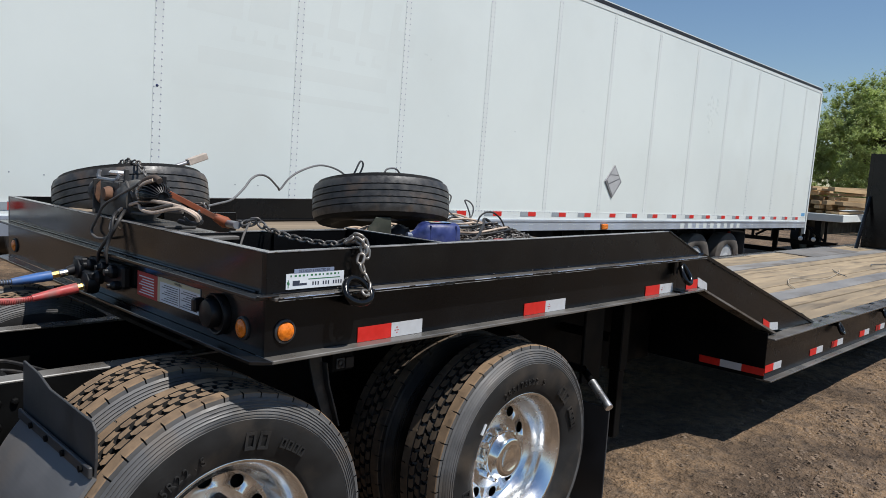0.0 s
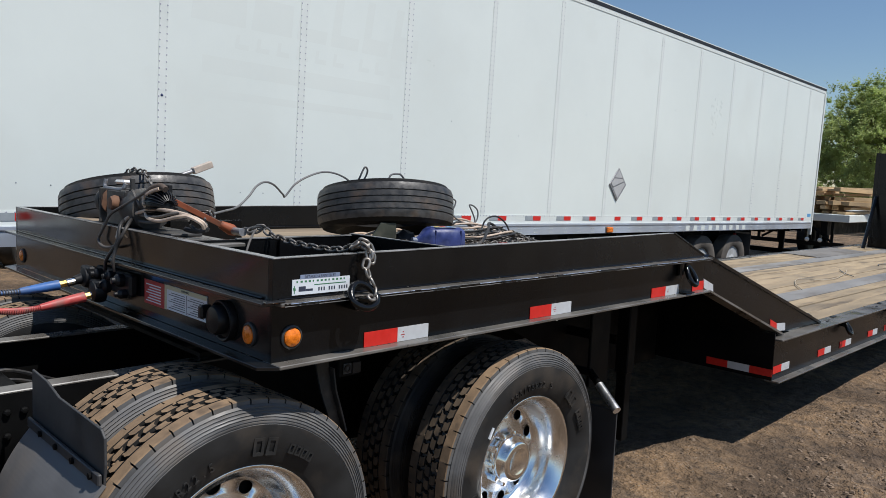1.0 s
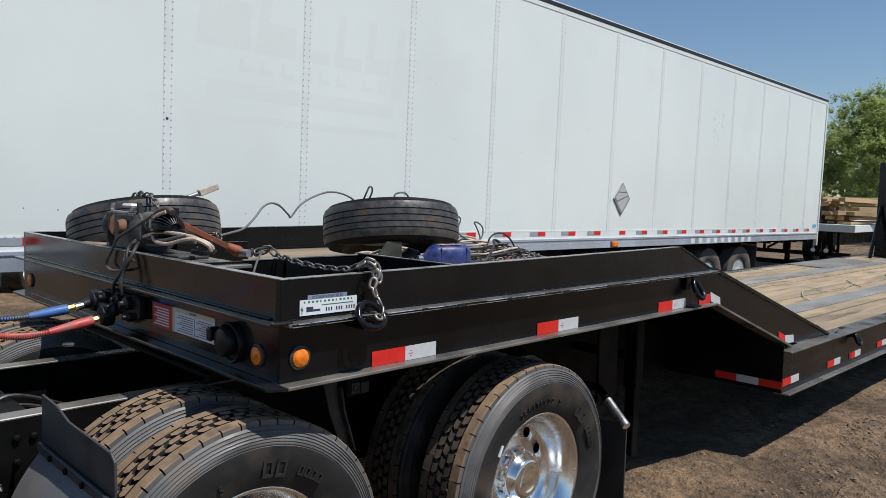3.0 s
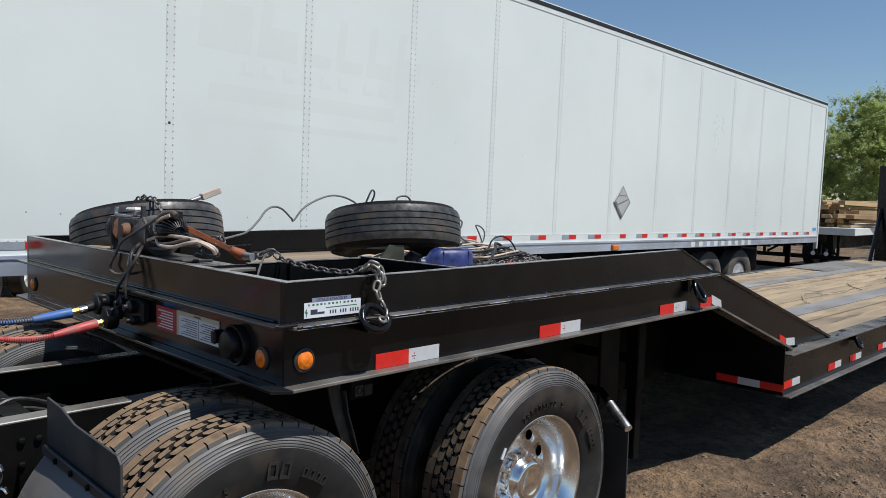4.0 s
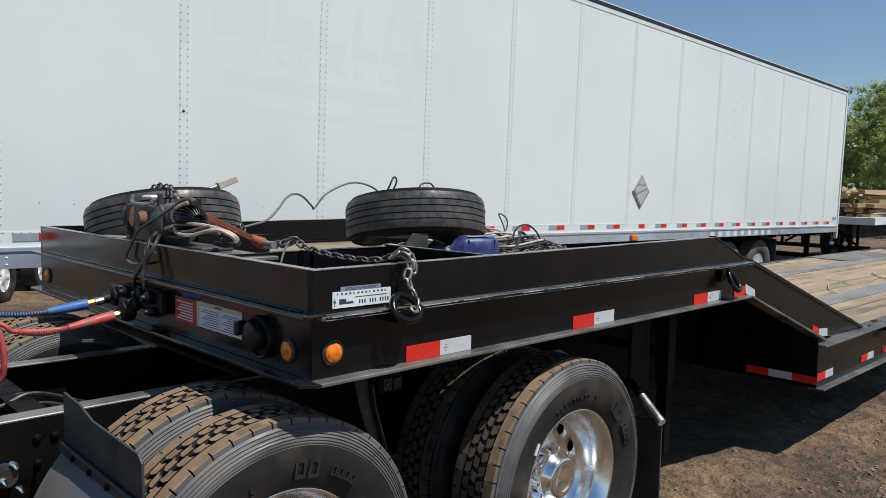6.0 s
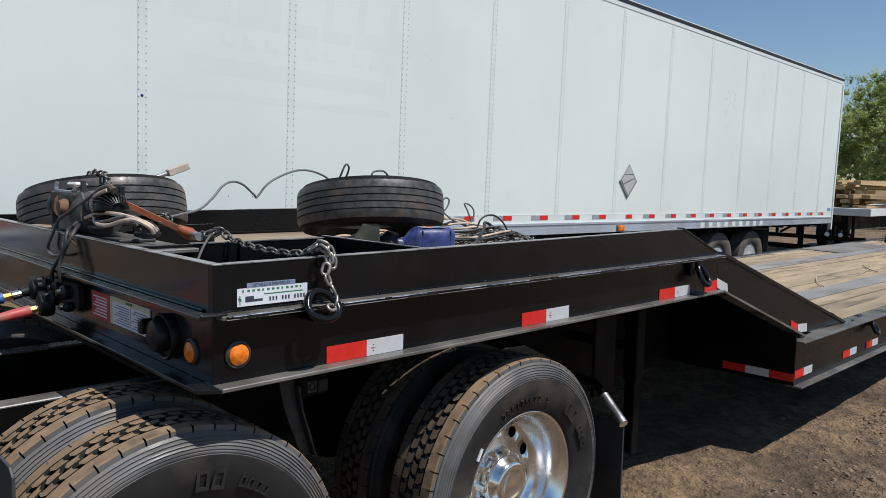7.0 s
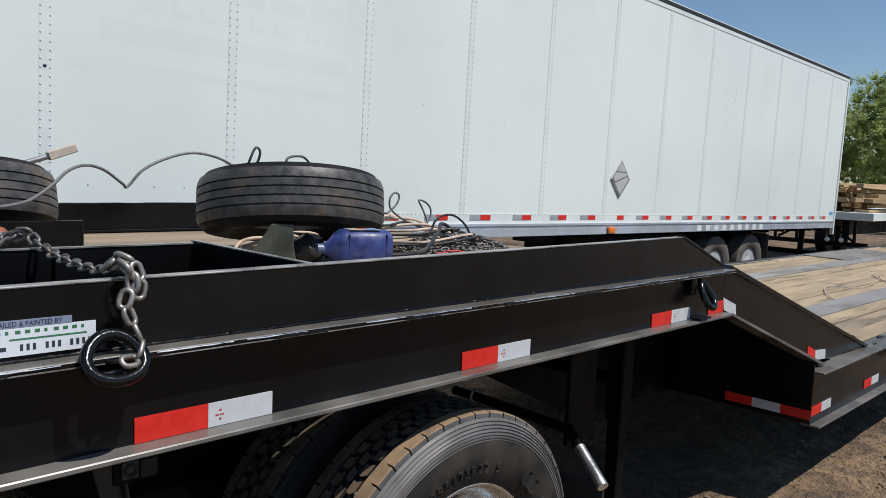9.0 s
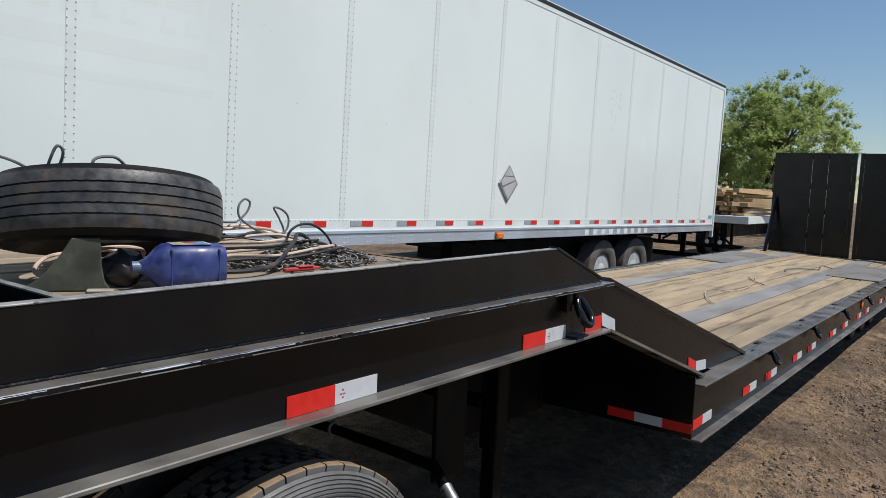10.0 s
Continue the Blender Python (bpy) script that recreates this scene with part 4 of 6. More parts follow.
for x, y, z, sp in ((-0.060, 0.028, 0.522, -22), (1.310, -0.034, 0.506, 14)):
    drive_wheel(tractor, x + TX, y + TY, spin=sp, z=z, dusty=x < 1.0)
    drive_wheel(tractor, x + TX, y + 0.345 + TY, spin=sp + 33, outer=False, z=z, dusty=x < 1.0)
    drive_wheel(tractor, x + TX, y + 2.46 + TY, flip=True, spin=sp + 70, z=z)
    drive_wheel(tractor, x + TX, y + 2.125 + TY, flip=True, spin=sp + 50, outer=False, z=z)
    part("axle", tube([(x + TX, 0.4 + TY, z), (x + TX, 2.16 + TY, z)], 0.085, seg=12), UNDER, tractor)
    bm = bmesh.new()
    bmesh.ops.create_uvsphere(bm, u_segments=20, v_segments=12, radius=0.24, matrix=Matrix.Translation((x + TX, 1.28 + TY, z)))
    part("differential", bm, UNDER, tractor)
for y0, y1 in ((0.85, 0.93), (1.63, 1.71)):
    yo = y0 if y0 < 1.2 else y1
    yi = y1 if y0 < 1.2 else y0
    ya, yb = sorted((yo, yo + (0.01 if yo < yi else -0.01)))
    # web near black, top flange light: sun on top put into the colour
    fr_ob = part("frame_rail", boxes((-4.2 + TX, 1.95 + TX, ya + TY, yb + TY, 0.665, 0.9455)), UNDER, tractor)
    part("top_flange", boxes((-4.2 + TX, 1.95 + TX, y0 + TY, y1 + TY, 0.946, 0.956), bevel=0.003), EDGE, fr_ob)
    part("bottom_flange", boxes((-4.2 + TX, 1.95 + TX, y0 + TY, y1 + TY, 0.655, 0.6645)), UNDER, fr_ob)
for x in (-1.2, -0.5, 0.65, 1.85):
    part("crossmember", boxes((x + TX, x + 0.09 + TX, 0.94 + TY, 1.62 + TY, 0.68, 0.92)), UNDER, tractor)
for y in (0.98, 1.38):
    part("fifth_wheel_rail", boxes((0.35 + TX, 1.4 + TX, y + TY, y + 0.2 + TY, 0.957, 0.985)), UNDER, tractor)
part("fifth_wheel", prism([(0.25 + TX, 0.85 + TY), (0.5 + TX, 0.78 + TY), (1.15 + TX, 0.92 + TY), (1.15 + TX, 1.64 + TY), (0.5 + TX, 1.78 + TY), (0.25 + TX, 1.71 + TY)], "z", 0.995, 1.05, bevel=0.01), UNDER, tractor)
for x, z in ((-0.497, 0.884), (-0.444, 0.883), (-0.497, 0.80), (-0.30, 0.86), (-0.60, 0.78), (-0.62, 0.885)):
    part("frame_bolt", lathe([(0.013, 0.849 + TY), (0.013, 0.840 + TY), (0.008, 0.835 + TY), (0.0005, 0.834 + TY)], 8, closed=False, m=Matrix.Translation((x + TX, 0, z)), smooth=False), UNDER, tractor)

# valve with air lines on the frame, ahead of the wheel
vb = part("relay_valve", lathe([(0.030, 0.790 + TY), (0.034, 0.80 + TY), (0.034, 0.845 + TY)], 16, closed=False, m=Matrix.Translation((-0.60 + TX, 0, 0.79))), CAST, tractor, "greasy air valve on the frame")
for dx, dz in ((0.012, 0.045), (0.026, -0.035), (-0.02, 0.0)):
    part("fitting", tube([(-0.60 + dx + TX, 0.80 + TY, 0.79 + dz), (-0.590 + dx + TX, 0.785 + TY, 0.785 + dz), (-0.585 + dx + TX, 0.778 + TY, 0.772 + dz)], [0.008, 0.010, 0.007], seg=8), CHROME, vb)
for k, (y, z) in enumerate(((1.12, 0.88), (1.2, 0.90), (1.28, 0.885))):
    part("air_line", tube(spline([(-0.95 + TX, y + TY, z - 0.03), (-0.55 + TX, y + 0.02 + TY, z), (-0.40 + TX, y + 0.04 + TY, z + 0.03), (-0.2 + TX, y + 0.06 + TY, z - 0.05)], 6), 0.008, seg=6), CABLE, tractor)

# quarter fender ahead of the drive wheel
def fender():
    pts = []
    for k in range(33):
        a = radians(138 + 1.5 * k)
        pts.append((-0.035 + TX + 0.575 * math.cos(a), 0.49 + 0.575 * math.sin(a)))
    inner = [(x + 0.012 * 0.8, z - 0.012 * 0.6) for x, z in pts]
    ob = part("quarter_fender", prism(pts + inner[::-1], "y", 0.09 + TY, 0.70 + TY), FENDER, tractor, "grey plastic quarter fender")
    part("spray_flap", prism([(0.70 + TY, 0.865), (0.70 + TY, 1.062), (0.56 + TY, 1.055), (0.45 + TY, 1.030), (0.115 + TY, 1.024), (0.090 + TY, 1.005), (0.085 + TY, 0.93), (0.095 + TY, 0.865)], "x", -0.460 + TX, -0.452 + TX, bevel=0.0015), FLAP, ob, "upright black flap on the fender")
    part("clamp_bar", boxes((-0.476 + TX, -0.464 + TX, 0.09 + TY, 0.70 + TY, 0.872, 0.905), bevel=0.003), FLAP, ob)
    for y in (0.14, 0.28, 0.42, 0.56):
        part("fender_bolt", lathe([(0.010, 0.0), (0.010, 0.008), (0.0005, 0.010)], 8, closed=False, m=Matrix.Translation((-0.476 + TX, y + TY, 0.888)) @ Matrix.Rotation(radians(90), 4, "Z")), UNDER, ob)


fender()

# mud flap hanger behind the rear wheel
part("flap_arm", tube(spline([(2.19 + TX, 0.90 + TY, 0.722), (2.19 + TX, 0.77 + TY, 0.724), (2.17 + TX, 0.45 + TY, 0.730), (2.152 + TX, 0.235 + TY, 0.732)], 5), 0.021, seg=10), UNDER, tractor)
part("arm_eye", tube([(2.19 + TX + 0.026 * math.cos(k * 0.5), 0.775 + TY, 0.727 + 0.026 * math.sin(k * 0.5)) for k in range(13)], 0.007, seg=8), STEELGREY, tractor, "bare steel eye at the root of the hanger")
part("hanger_sleeve", tube([(2.156 + TX, 0.245 + TY, 0.737), (2.126 + TX, 0.160 + TY, 0.684)], 0.0205, seg=14), DRIP, tractor, "black end of the hanger arm")
part("flap_hanger_end", tube([(2.127 + TX, 0.163 + TY, 0.686), (2.100 + TX, 0.088 + TY, 0.639), (2.074 + TX, 0.015 + TY, 0.593)], 0.0225, seg=16), HANGER, tractor, "shiny metal hanger tube")
part("mud_flap", boxes((2.086 + TX, 2.096 + TX, 0.022 + TY, 0.62 + TY, 0.03, 0.585), bevel=0.002), FLAP, tractor, "black rubber mud flap")

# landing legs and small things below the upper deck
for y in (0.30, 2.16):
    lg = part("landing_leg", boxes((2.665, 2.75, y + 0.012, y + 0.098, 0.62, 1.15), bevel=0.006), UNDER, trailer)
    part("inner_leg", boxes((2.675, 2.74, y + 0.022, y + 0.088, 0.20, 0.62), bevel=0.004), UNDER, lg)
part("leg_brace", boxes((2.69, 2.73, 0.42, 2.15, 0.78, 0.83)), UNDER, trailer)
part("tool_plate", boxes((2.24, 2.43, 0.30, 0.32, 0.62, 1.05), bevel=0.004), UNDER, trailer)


# ---- behind: parked flatbed with lumber, trees ----
flatbed = thing("flatbed_trailer", "parked white flatbed trailer under a pile of lumber", "trailer", m=Matrix.Translation((18.0, 3.45, 0.0)))
part("deck", boxes((0.0, 9.0, 0.0, 2.5, 1.09, 1.27), bevel=0.01), WHITE2, flatbed)
part("deck_frame", boxes((0.1, 8.9, 0.5, 0.65, 0.75, 1.085), (0.1, 8.9, 1.85, 2.0, 0.75, 1.085)), UNDER, flatbed)
part("rear_bumper", boxes((0.05, 0.15, 0.1, 2.4, 0.48, 0.58)), UNDER, flatbed)
for y in (0.35, 0.85, 1.6, 2.1):
    part("bumper_post", boxes((0.08, 0.13, y, y + 0.06, 0.58, 1.085)), UNDER, flatbed)
part("brace", tube([(0.1, 0.4, 0.6), (0.1, 1.0, 1.06)], 0.03, seg=6), UNDER, flatbed)
part("brace", tube([(0.1, 2.05, 0.6), (0.1, 1.3, 1.06)], 0.03, seg=6), UNDER, flatbed)
for y in (0.62, 0.92):
    bm = bmesh.new()
    bmesh.ops.create_uvsphere(bm, u_segments=14, v_segments=8, radius=0.055, matrix=Matrix.Translation((0.02, y, 0.62)))
    for f in bm.faces:
        f.smooth = True
    part("rear_lamp", bm, WHITE2, flatbed, "round white lamp")


def plain_wheel(parent, x, y, r=0.5, w=0.27, flip=False, hub=WHITE2):
    bm = lathe(tyre_profile(r, r * 0.58, w), 40)
    t = part("wheel", bm, DUSTRUBBER if hub is DULLWHITE else RUBBER, parent)
    t.matrix_basis = Matrix.Translation((x, y, r - 0.008)) @ Matrix.Rotation(math.pi if flip else 0.0, 4, "Z")
    rim = lathe([(r * 0.585, 0.05), (r * 0.565, 0.04), (r * 0.52, 0.07), (r * 0.48, 0.12), (r * 0.40, 0.14), (r * 0.30, 0.10), (r * 0.28, 0.05), (r * 0.2, 0.03), (0.0005, 0.03)], 32, closed=False)
    part("rim", rim, hub, t, "black steel wheel" if hub is UNDER else "white steel wheel")
    return t


for x in (4.2, 5.45):
    plain_wheel(flatbed, x, 0.06)
    plain_wheel(flatbed, x, 2.44, flip=True)

rng = random.Random(8)
for k in range(46):
    lay = k // 8
    z = 1.275 + 0.11 * lay
    x0 = 0.15 + rng.uniform(-0.1, 0.4)
    y0 = 0.1 + (k % 8) * 0.27 + rng.uniform(-0.03, 0.05)
    if lay > 3:
        y0 = 0.3 + (k % 8) * 0.2
    h = rng.choice((0.06, 0.09, 0.10))
    bm = bmesh.new()
    m = Matrix.Translation((18.0 + x0, 3.45 + y0, z)) @ Matrix.Rotation(radians(rng.uniform(-12, 12)), 4, "Z") @ Matrix.Rotation(radians(rng.uniform(-1.2, 1.2)), 4, "Y")
    box(bm, 0, rng.uniform(1.2, 4.2), 0, rng.uniform(0.10, 0.22), 0, h, bevel=0.004)
    ob = part("lumber_board", bm, LUMBER)
    ob.matrix_basis = m
    tagged(ob, "rough sawn timber board stacked on the flatbed", "lumber", "lumber stack")

for x in (10.55, 11.35, 12.15):
    for y, fl in ((NEAR + 0.20, False), (FAR - 0.20, True)):
        w = plain_wheel(trailer, x, y, r=0.30, w=0.22, flip=fl, hub=UNDER)

# wheels of the van and of a trailer behind it
for x in (10.62 - 7.6, 11.87 - 7.6):
    plain_wheel(van, x, 0.10, hub=DULLWHITE)
    plain_wheel(van, x, VW - 0.10, flip=True, hub=DULLWHITE)
part("axle_frame", boxes((-0.40, 4.9, 0.5, 0.65, 0.70, 1.09), (2.2, 4.9, VW - 0.65, VW - 0.5, 0.70, 1.09)), UNDER, van)
for x in (2.83, 4.08):
    part("axle", boxes((x, x + 0.14, 0.3, VW - 0.3, 0.43, 0.57)), UNDER, van)
part("rear_guard", boxes((V1 - 0.12, V1 - 0.04, 0.1, VW - 0.1, 0.5, 0.6), (V1 - 0.1, V1 - 0.05, 0.5, 0.6, 0.6, 1.02), (V1 - 0.1, V1 - 0.05, VW - 0.6, VW - 0.5, 0.6, 1.02)), UNDER, van)
part("mud_flap", boxes((4.80, 4.81, 0.05, 0.7, 0.35, 1.0)), FLAP, van)
part("hose_hanger", boxes((4.7, 4.74, 0.3, 0.34, 0.62, 1.0), (4.55, 4.9, 0.3, 0.34, 0.72, 0.75)), mat("red_airline", (0.35, 0.03, 0.02), 0.5), van, "red air line under the van")
for x in (-5.4, -5.3):
    part("van_leg", boxes((x, x + 0.09, 0.5, 0.6, 0.1, 1.02)), UNDER, van)

dark = thing("parked_low_trailer", "dark parked low trailer beyond the white van", "trailer", m=Matrix.Translation((13.2, 7.4, 0.0)))
part("body", boxes((0.0, 9.0, 0.0, 2.4, 0.25, 1.1), bevel=0.02), UNDER, dark)
part("skid", boxes((0.1, 8.9, 0.3, 2.1, -0.02, 0.249)), UNDER, dark)

# small parked trailer with white wheels, standing askew beyond the van
parked = thing("parked_trailer", "small brown parked trailer with white spoked wheels", "trailer", m=Matrix.Translation((1.60, 10.0, 0.0)) @ Matrix.Rotation(radians(54), 4, "Z"))
part("body", boxes((-2.5, 5.0, 0.30, 2.2, 0.34, 1.9), bevel=0.03), mat("brown_trailer_side", (0.15, 0.115, 0.085), 0.6, var=0.3, scale=1.5, bump=0.05), parked)
for x in (0.0, 1.36):
    w = plain_wheel(parked, x, 0.0, r=0.35, w=0.24)
    for k in range(5):
        bm = bmesh.new()
        box(bm, 0.05, 0.185, 0.035, 0.06, -0.022, 0.022, bevel=0.004, m=Matrix.Rotation(2 * math.pi * k / 5, 4, "Y"))
        part("spoke", bm, WHITE2, w)
    plain_wheel(parked, x, 2.5, r=0.35, w=0.24, flip=True)
    part("axle", tube([(x, 0.2, 0.34), (x, 2.3, 0.34)], 0.05, seg=8), UNDER, parked)


def tree(name, x, y, height, radius, seed, leaves, top):
    rr = random.Random(seed)
    t = thing(name, "leafy green tree in spring growth beyond the yard", "tree", "trees", m=Matrix.Translation((x, y, 0)))
    bm = bmesh.new()
    tips = []

    def limb(p, d, length, r, level):
        pts, rad = [p], [r]
        for k in range(5):
            d = (d + Vector((rr.gauss(0, 0.16), rr.gauss(0, 0.16), rr.gauss(0.05, 0.10)))).normalized()
            p = p + d * length / 5
            pts.append(p)
            rad.append(r * (1 - 0.14 * (k + 1)))
            if level < 3 and k >= 1:
                for q in range(2 if level else 3):
                    side = Vector((rr.gauss(0, 1), rr.gauss(0, 1), rr.gauss(0.25, 0.5))).normalized()
                    limb(p, (d * 0.55 + side * 0.8).normalized(), length * rr.uniform(0.45, 0.68), rad[-1] * 0.55, level + 1)
            if level >= 2:
                tips.append(p)
        if level < 3:
            tube(pts, rad, bm, seg=6 if level < 2 else 4)

    limb(Vector((0, 0, -0.1)), Vector((0.05, 0.0, 1)), height * 0.42, height * 0.028, 0)
    part("trunk", bm, BARK, t)
    keep = [p for p in tips if (Vector((p.x, p.y, 0)).length < radius) and p.z < top + 0.5 * noise.noise(p * 0.9)]
    rr.shuffle(keep)
    keep = keep[: leaves // 300]
    # outer sprays that fill out the crown, thin in places
    while len(keep) < leaves // 120:
        v = Vector((rr.gauss(0, 1), rr.gauss(0, 1), rr.gauss(0, 1))).normalized() * rr.uniform(0.30, 1.0) ** 0.45
        lump = 1.0 + 0.22 * noise.noise(v * 2.3 + Vector((seed, 1, 4)))
        p = Vector((v.x * radius * lump, v.y * radius * lump, top * 0.54 + v.z * top * 0.45 * lump))
        if noise.noise(p * 0.75 + Vector((seed, 0, 0))) > -0.10:
            keep.append(p)
    verts, faces = [], []
    for c in keep:
        # one leafy spray: short twigs fanning out and up from a point
        out_ = Vector((c.x, c.y, 0.9 * (c.z - 0.45 * top))).normalized()
        size = rr.uniform(0.22, 0.50)
        for _ in range(10):
            twig = (out_ * 0.7 + Vector((rr.gauss(0, 0.7), rr.gauss(0, 0.7), rr.gauss(0.35, 0.55)))).normalized() * size * rr.uniform(0.6, 1.25)
            for q in range(12):
                p = c + twig * ((q + rr.random()) / 12) + Vector((rr.gauss(0, 0.035), rr.gauss(0, 0.035), rr.gauss(0, 0.035)))
                n = (Vector((rr.gauss(0, 0.7), rr.gauss(0, 0.7), rr.gauss(0.8, 0.6))) + out_ * 0.6).normalized()
                u = n.orthogonal().normalized()
                v = n.cross(u)
                a = rr.uniform(0, 6.28)
                u, v = u * math.cos(a) + v * math.sin(a), v * math.cos(a) - u * math.sin(a)
                s = rr.uniform(0.034, 0.068)
                i = len(verts)
                verts += [tuple(p - u * s), tuple(p - v * s * 0.5 + n * s * 0.1), tuple(p + u * s), tuple(p + v * s * 0.5 + n * s * 0.1)]
                faces.append((i, i + 1, i + 2, i + 3))
    me = bpy.data.meshes.new("crown")
    me.from_pydata(verts, [], faces)
    me.materials.append(LEAF)
    part("crown", me, LEAF, t)
    return t


tree("tree", 38.0, 7.6, 11.0, 3.4, 3, 165000, 7.3)
tree("tree", 52.0, 19.0, 10.0, 6.0, 5, 50000, 8.5)
tree("tree", 48.0, 12.6, 7.0, 4.2, 17, 60000, 4.6)
tree("tree", 62.0, 2.6, 8.0, 4.0, 9, 26000, 5.6)


# ---- lamps, rings, plates and lines on the trailer ----
def round_lamp(x, y, z, axis, r=0.030, low=False):
    turn = Matrix.Identity(4) if axis == "y" else Matrix.Rotation(radians(-90), 4, "Z")
    if low:
        z -= (x - 4.0) * 0.0105
    m = Matrix.Translation((x, y, z)) @ turn
    g = part("marker_lamp", lathe([(r + 0.008, 0.0), (r + 0.008, -0.006), (r + 0.002, -0.009), (r, -0.004), (r, 0.0)], 28, m=m), FLAP, trailer)
    part("lens", lathe([(r, -0.002), (r * 0.97, -0.011), (r * 0.7, -0.0155), (r * 0.35, -0.018), (0.0005, -0.0185)], 28, closed=False, m=m), AMBER, g, "round amber lens")


round_lamp(0.070, 0.0, 1.236, "y")
round_lamp(9.43, NEAR, 0.645, "y", 0.042, low=True)
round_lamp(0.0, 0.123, 1.230, "x")
round_lamp(0.0, W - 0.125, 1.230, "x")


def drop_ring(x, y, z, r=0.052, t=0.0135, out=0.6, low=False):
    """A black forged lashing ring that hangs out from a welded lug."""
    if low:
        z -= (x - 4.0) * 0.0105
    dn = Vector((0.0, -out, -math.sqrt(1 - out * out)))
    pts = []
    for k in range(24):
        a = 2 * math.pi * k / 24
        w = r * (0.68 - 0.20 * math.sin(a))
        pts.append(Vector((x, y - 0.022, z)) + Vector((w * math.cos(a), 0, 0)) + dn * (r * 1.15 * (1 - math.sin(a))))
    ob = part("lashing_ring", tube(pts, t, seg=10, closed=True), DRIP, trailer, "black forged lashing ring")
    part("ring_lug", boxes((x - 0.026, x + 0.026, y - 0.034, y - 0.0005, z - 0.030, z + 0.024), bevel=0.006), DRIP, ob)


drop_ring(2.655, 0.0, 1.318, r=0.050, t=0.0135, out=0.50)
part("ring_stop", boxes((2.575, 2.612, -0.030, -0.0005, 1.262, 1.342), bevel=0.008), DRIP, trailer, "thickly painted black lug beside the ring")
part("ring_tab", boxes((2.62, 2.72, -0.048, -0.0005, 1.1625, 1.1705), bevel=0.002), BLACK, trailer)
for x in (5.40, 6.78, 8.20, 9.72, 11.3):
    drop_ring(x - 0.02, NEAR, 0.718, r=0.042, t=0.0155, out=0.5, low=True)
    part("slot_plate", sag(boxes((x - 0.09, x - 0.01, NEAR + 0.055, NEAR + 0.085, LOW + 0.002, LOW + 0.007))), PLASTIC, trailer)
    part("slot_plate", sag(boxes((x - 0.36, x - 0.31, NEAR + 0.02, NEAR + 0.028, LOW + 0.0005, LOW + 0.006))), PLASTIC, trailer)
part("slope_lug", tube(spline([(4.60, -0.03, 0.80), (4.66, -0.035, 0.835), (4.76, -0.035, 0.805), (4.80, -0.035, 0.775)], 4), 0.013, seg=8), BLACK, trailer)

# big ring that hangs over the top flange and holds the chain
dn = Vector((0.0, -0.6, -0.8))
pts = []
for k in range(28):
    a = 2 * math.pi * k / 28
    pts.append(Vector((0.303, -0.062, 1.356)) + Vector(((0.050 - 0.008 * math.sin(a)) * math.cos(a), 0, 0)) + dn * (-0.046 * math.sin(a)))
part("chain_ring", tube(pts, 0.0118, seg=12, closed=True), DRIP, trailer, "thick black ring hanging over the flange")
part("ring_lug", boxes((0.276, 0.334, -0.062, -0.001, 1.306, 1.329), bevel=0.007), DRIP, trailer)

# flange edge: glossy black face, a bright strip as its light line, short welds
wr = random.Random(21)
part("flange_face", boxes((0.012, 2.915, -0.0516, -0.0502, 1.3452, 1.3525)), DRIP, trailer, "glossy black edge of the flange")
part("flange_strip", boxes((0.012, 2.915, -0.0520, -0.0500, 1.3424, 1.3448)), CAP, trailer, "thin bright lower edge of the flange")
beads = bmesh.new()
x = 0.05
while x < 2.85:
    w = wr.uniform(0.07, 0.16)
    x1 = min(x + w, 2.88)
    n = max(4, int((x1 - x) / 0.008))
    tube([(x + (x1 - x) * q / n, -0.0510 + wr.uniform(-0.0008, 0.0008), 1.3478 + wr.uniform(-0.001, 0.001)) for q in range(n + 1)], [0.0042 + wr.uniform(-0.0012, 0.0012) for q in range(n + 1)], beads, seg=7)
    x = x1 + wr.uniform(0.10, 0.26)
tagged(part("weld_bead", beads, DRIP, trailer, "lumpy painted welds along the flange"), kind="stuff")
foot = bmesh.new()
x = 0.02
while x < 2.88:
    x1 = min(x + wr.uniform(0.3, 0.9), 2.89)
    n = int((x1 - x) / 0.012) + 2
    tube([(x + (x1 - x) * q / n, -0.003 + wr.uniform(-0.0006, 0.0006), 1.3565 + wr.uniform(-0.0005, 0.0005)) for q in range(n + 1)], [0.0032 + wr.uniform(-0.0008, 0.0008) for q in range(n + 1)], foot, seg=6)
    x = x1 + 0.004
tagged(part("foot_weld", foot, DRIP, trailer, "glossy painted weld at the rail's foot"), kind="stuff")
# bright metal specks stand in for sun glints on the painted edges
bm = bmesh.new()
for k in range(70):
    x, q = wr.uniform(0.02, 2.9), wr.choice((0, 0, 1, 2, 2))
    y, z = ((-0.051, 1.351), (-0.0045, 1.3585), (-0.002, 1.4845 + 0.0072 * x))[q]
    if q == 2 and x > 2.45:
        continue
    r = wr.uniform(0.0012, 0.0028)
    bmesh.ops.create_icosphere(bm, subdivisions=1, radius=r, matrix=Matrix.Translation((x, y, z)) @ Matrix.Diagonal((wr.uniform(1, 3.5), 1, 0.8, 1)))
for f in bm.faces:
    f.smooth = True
# broken bright strips that imitate highlights on the glossy flange edge
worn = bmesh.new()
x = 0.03
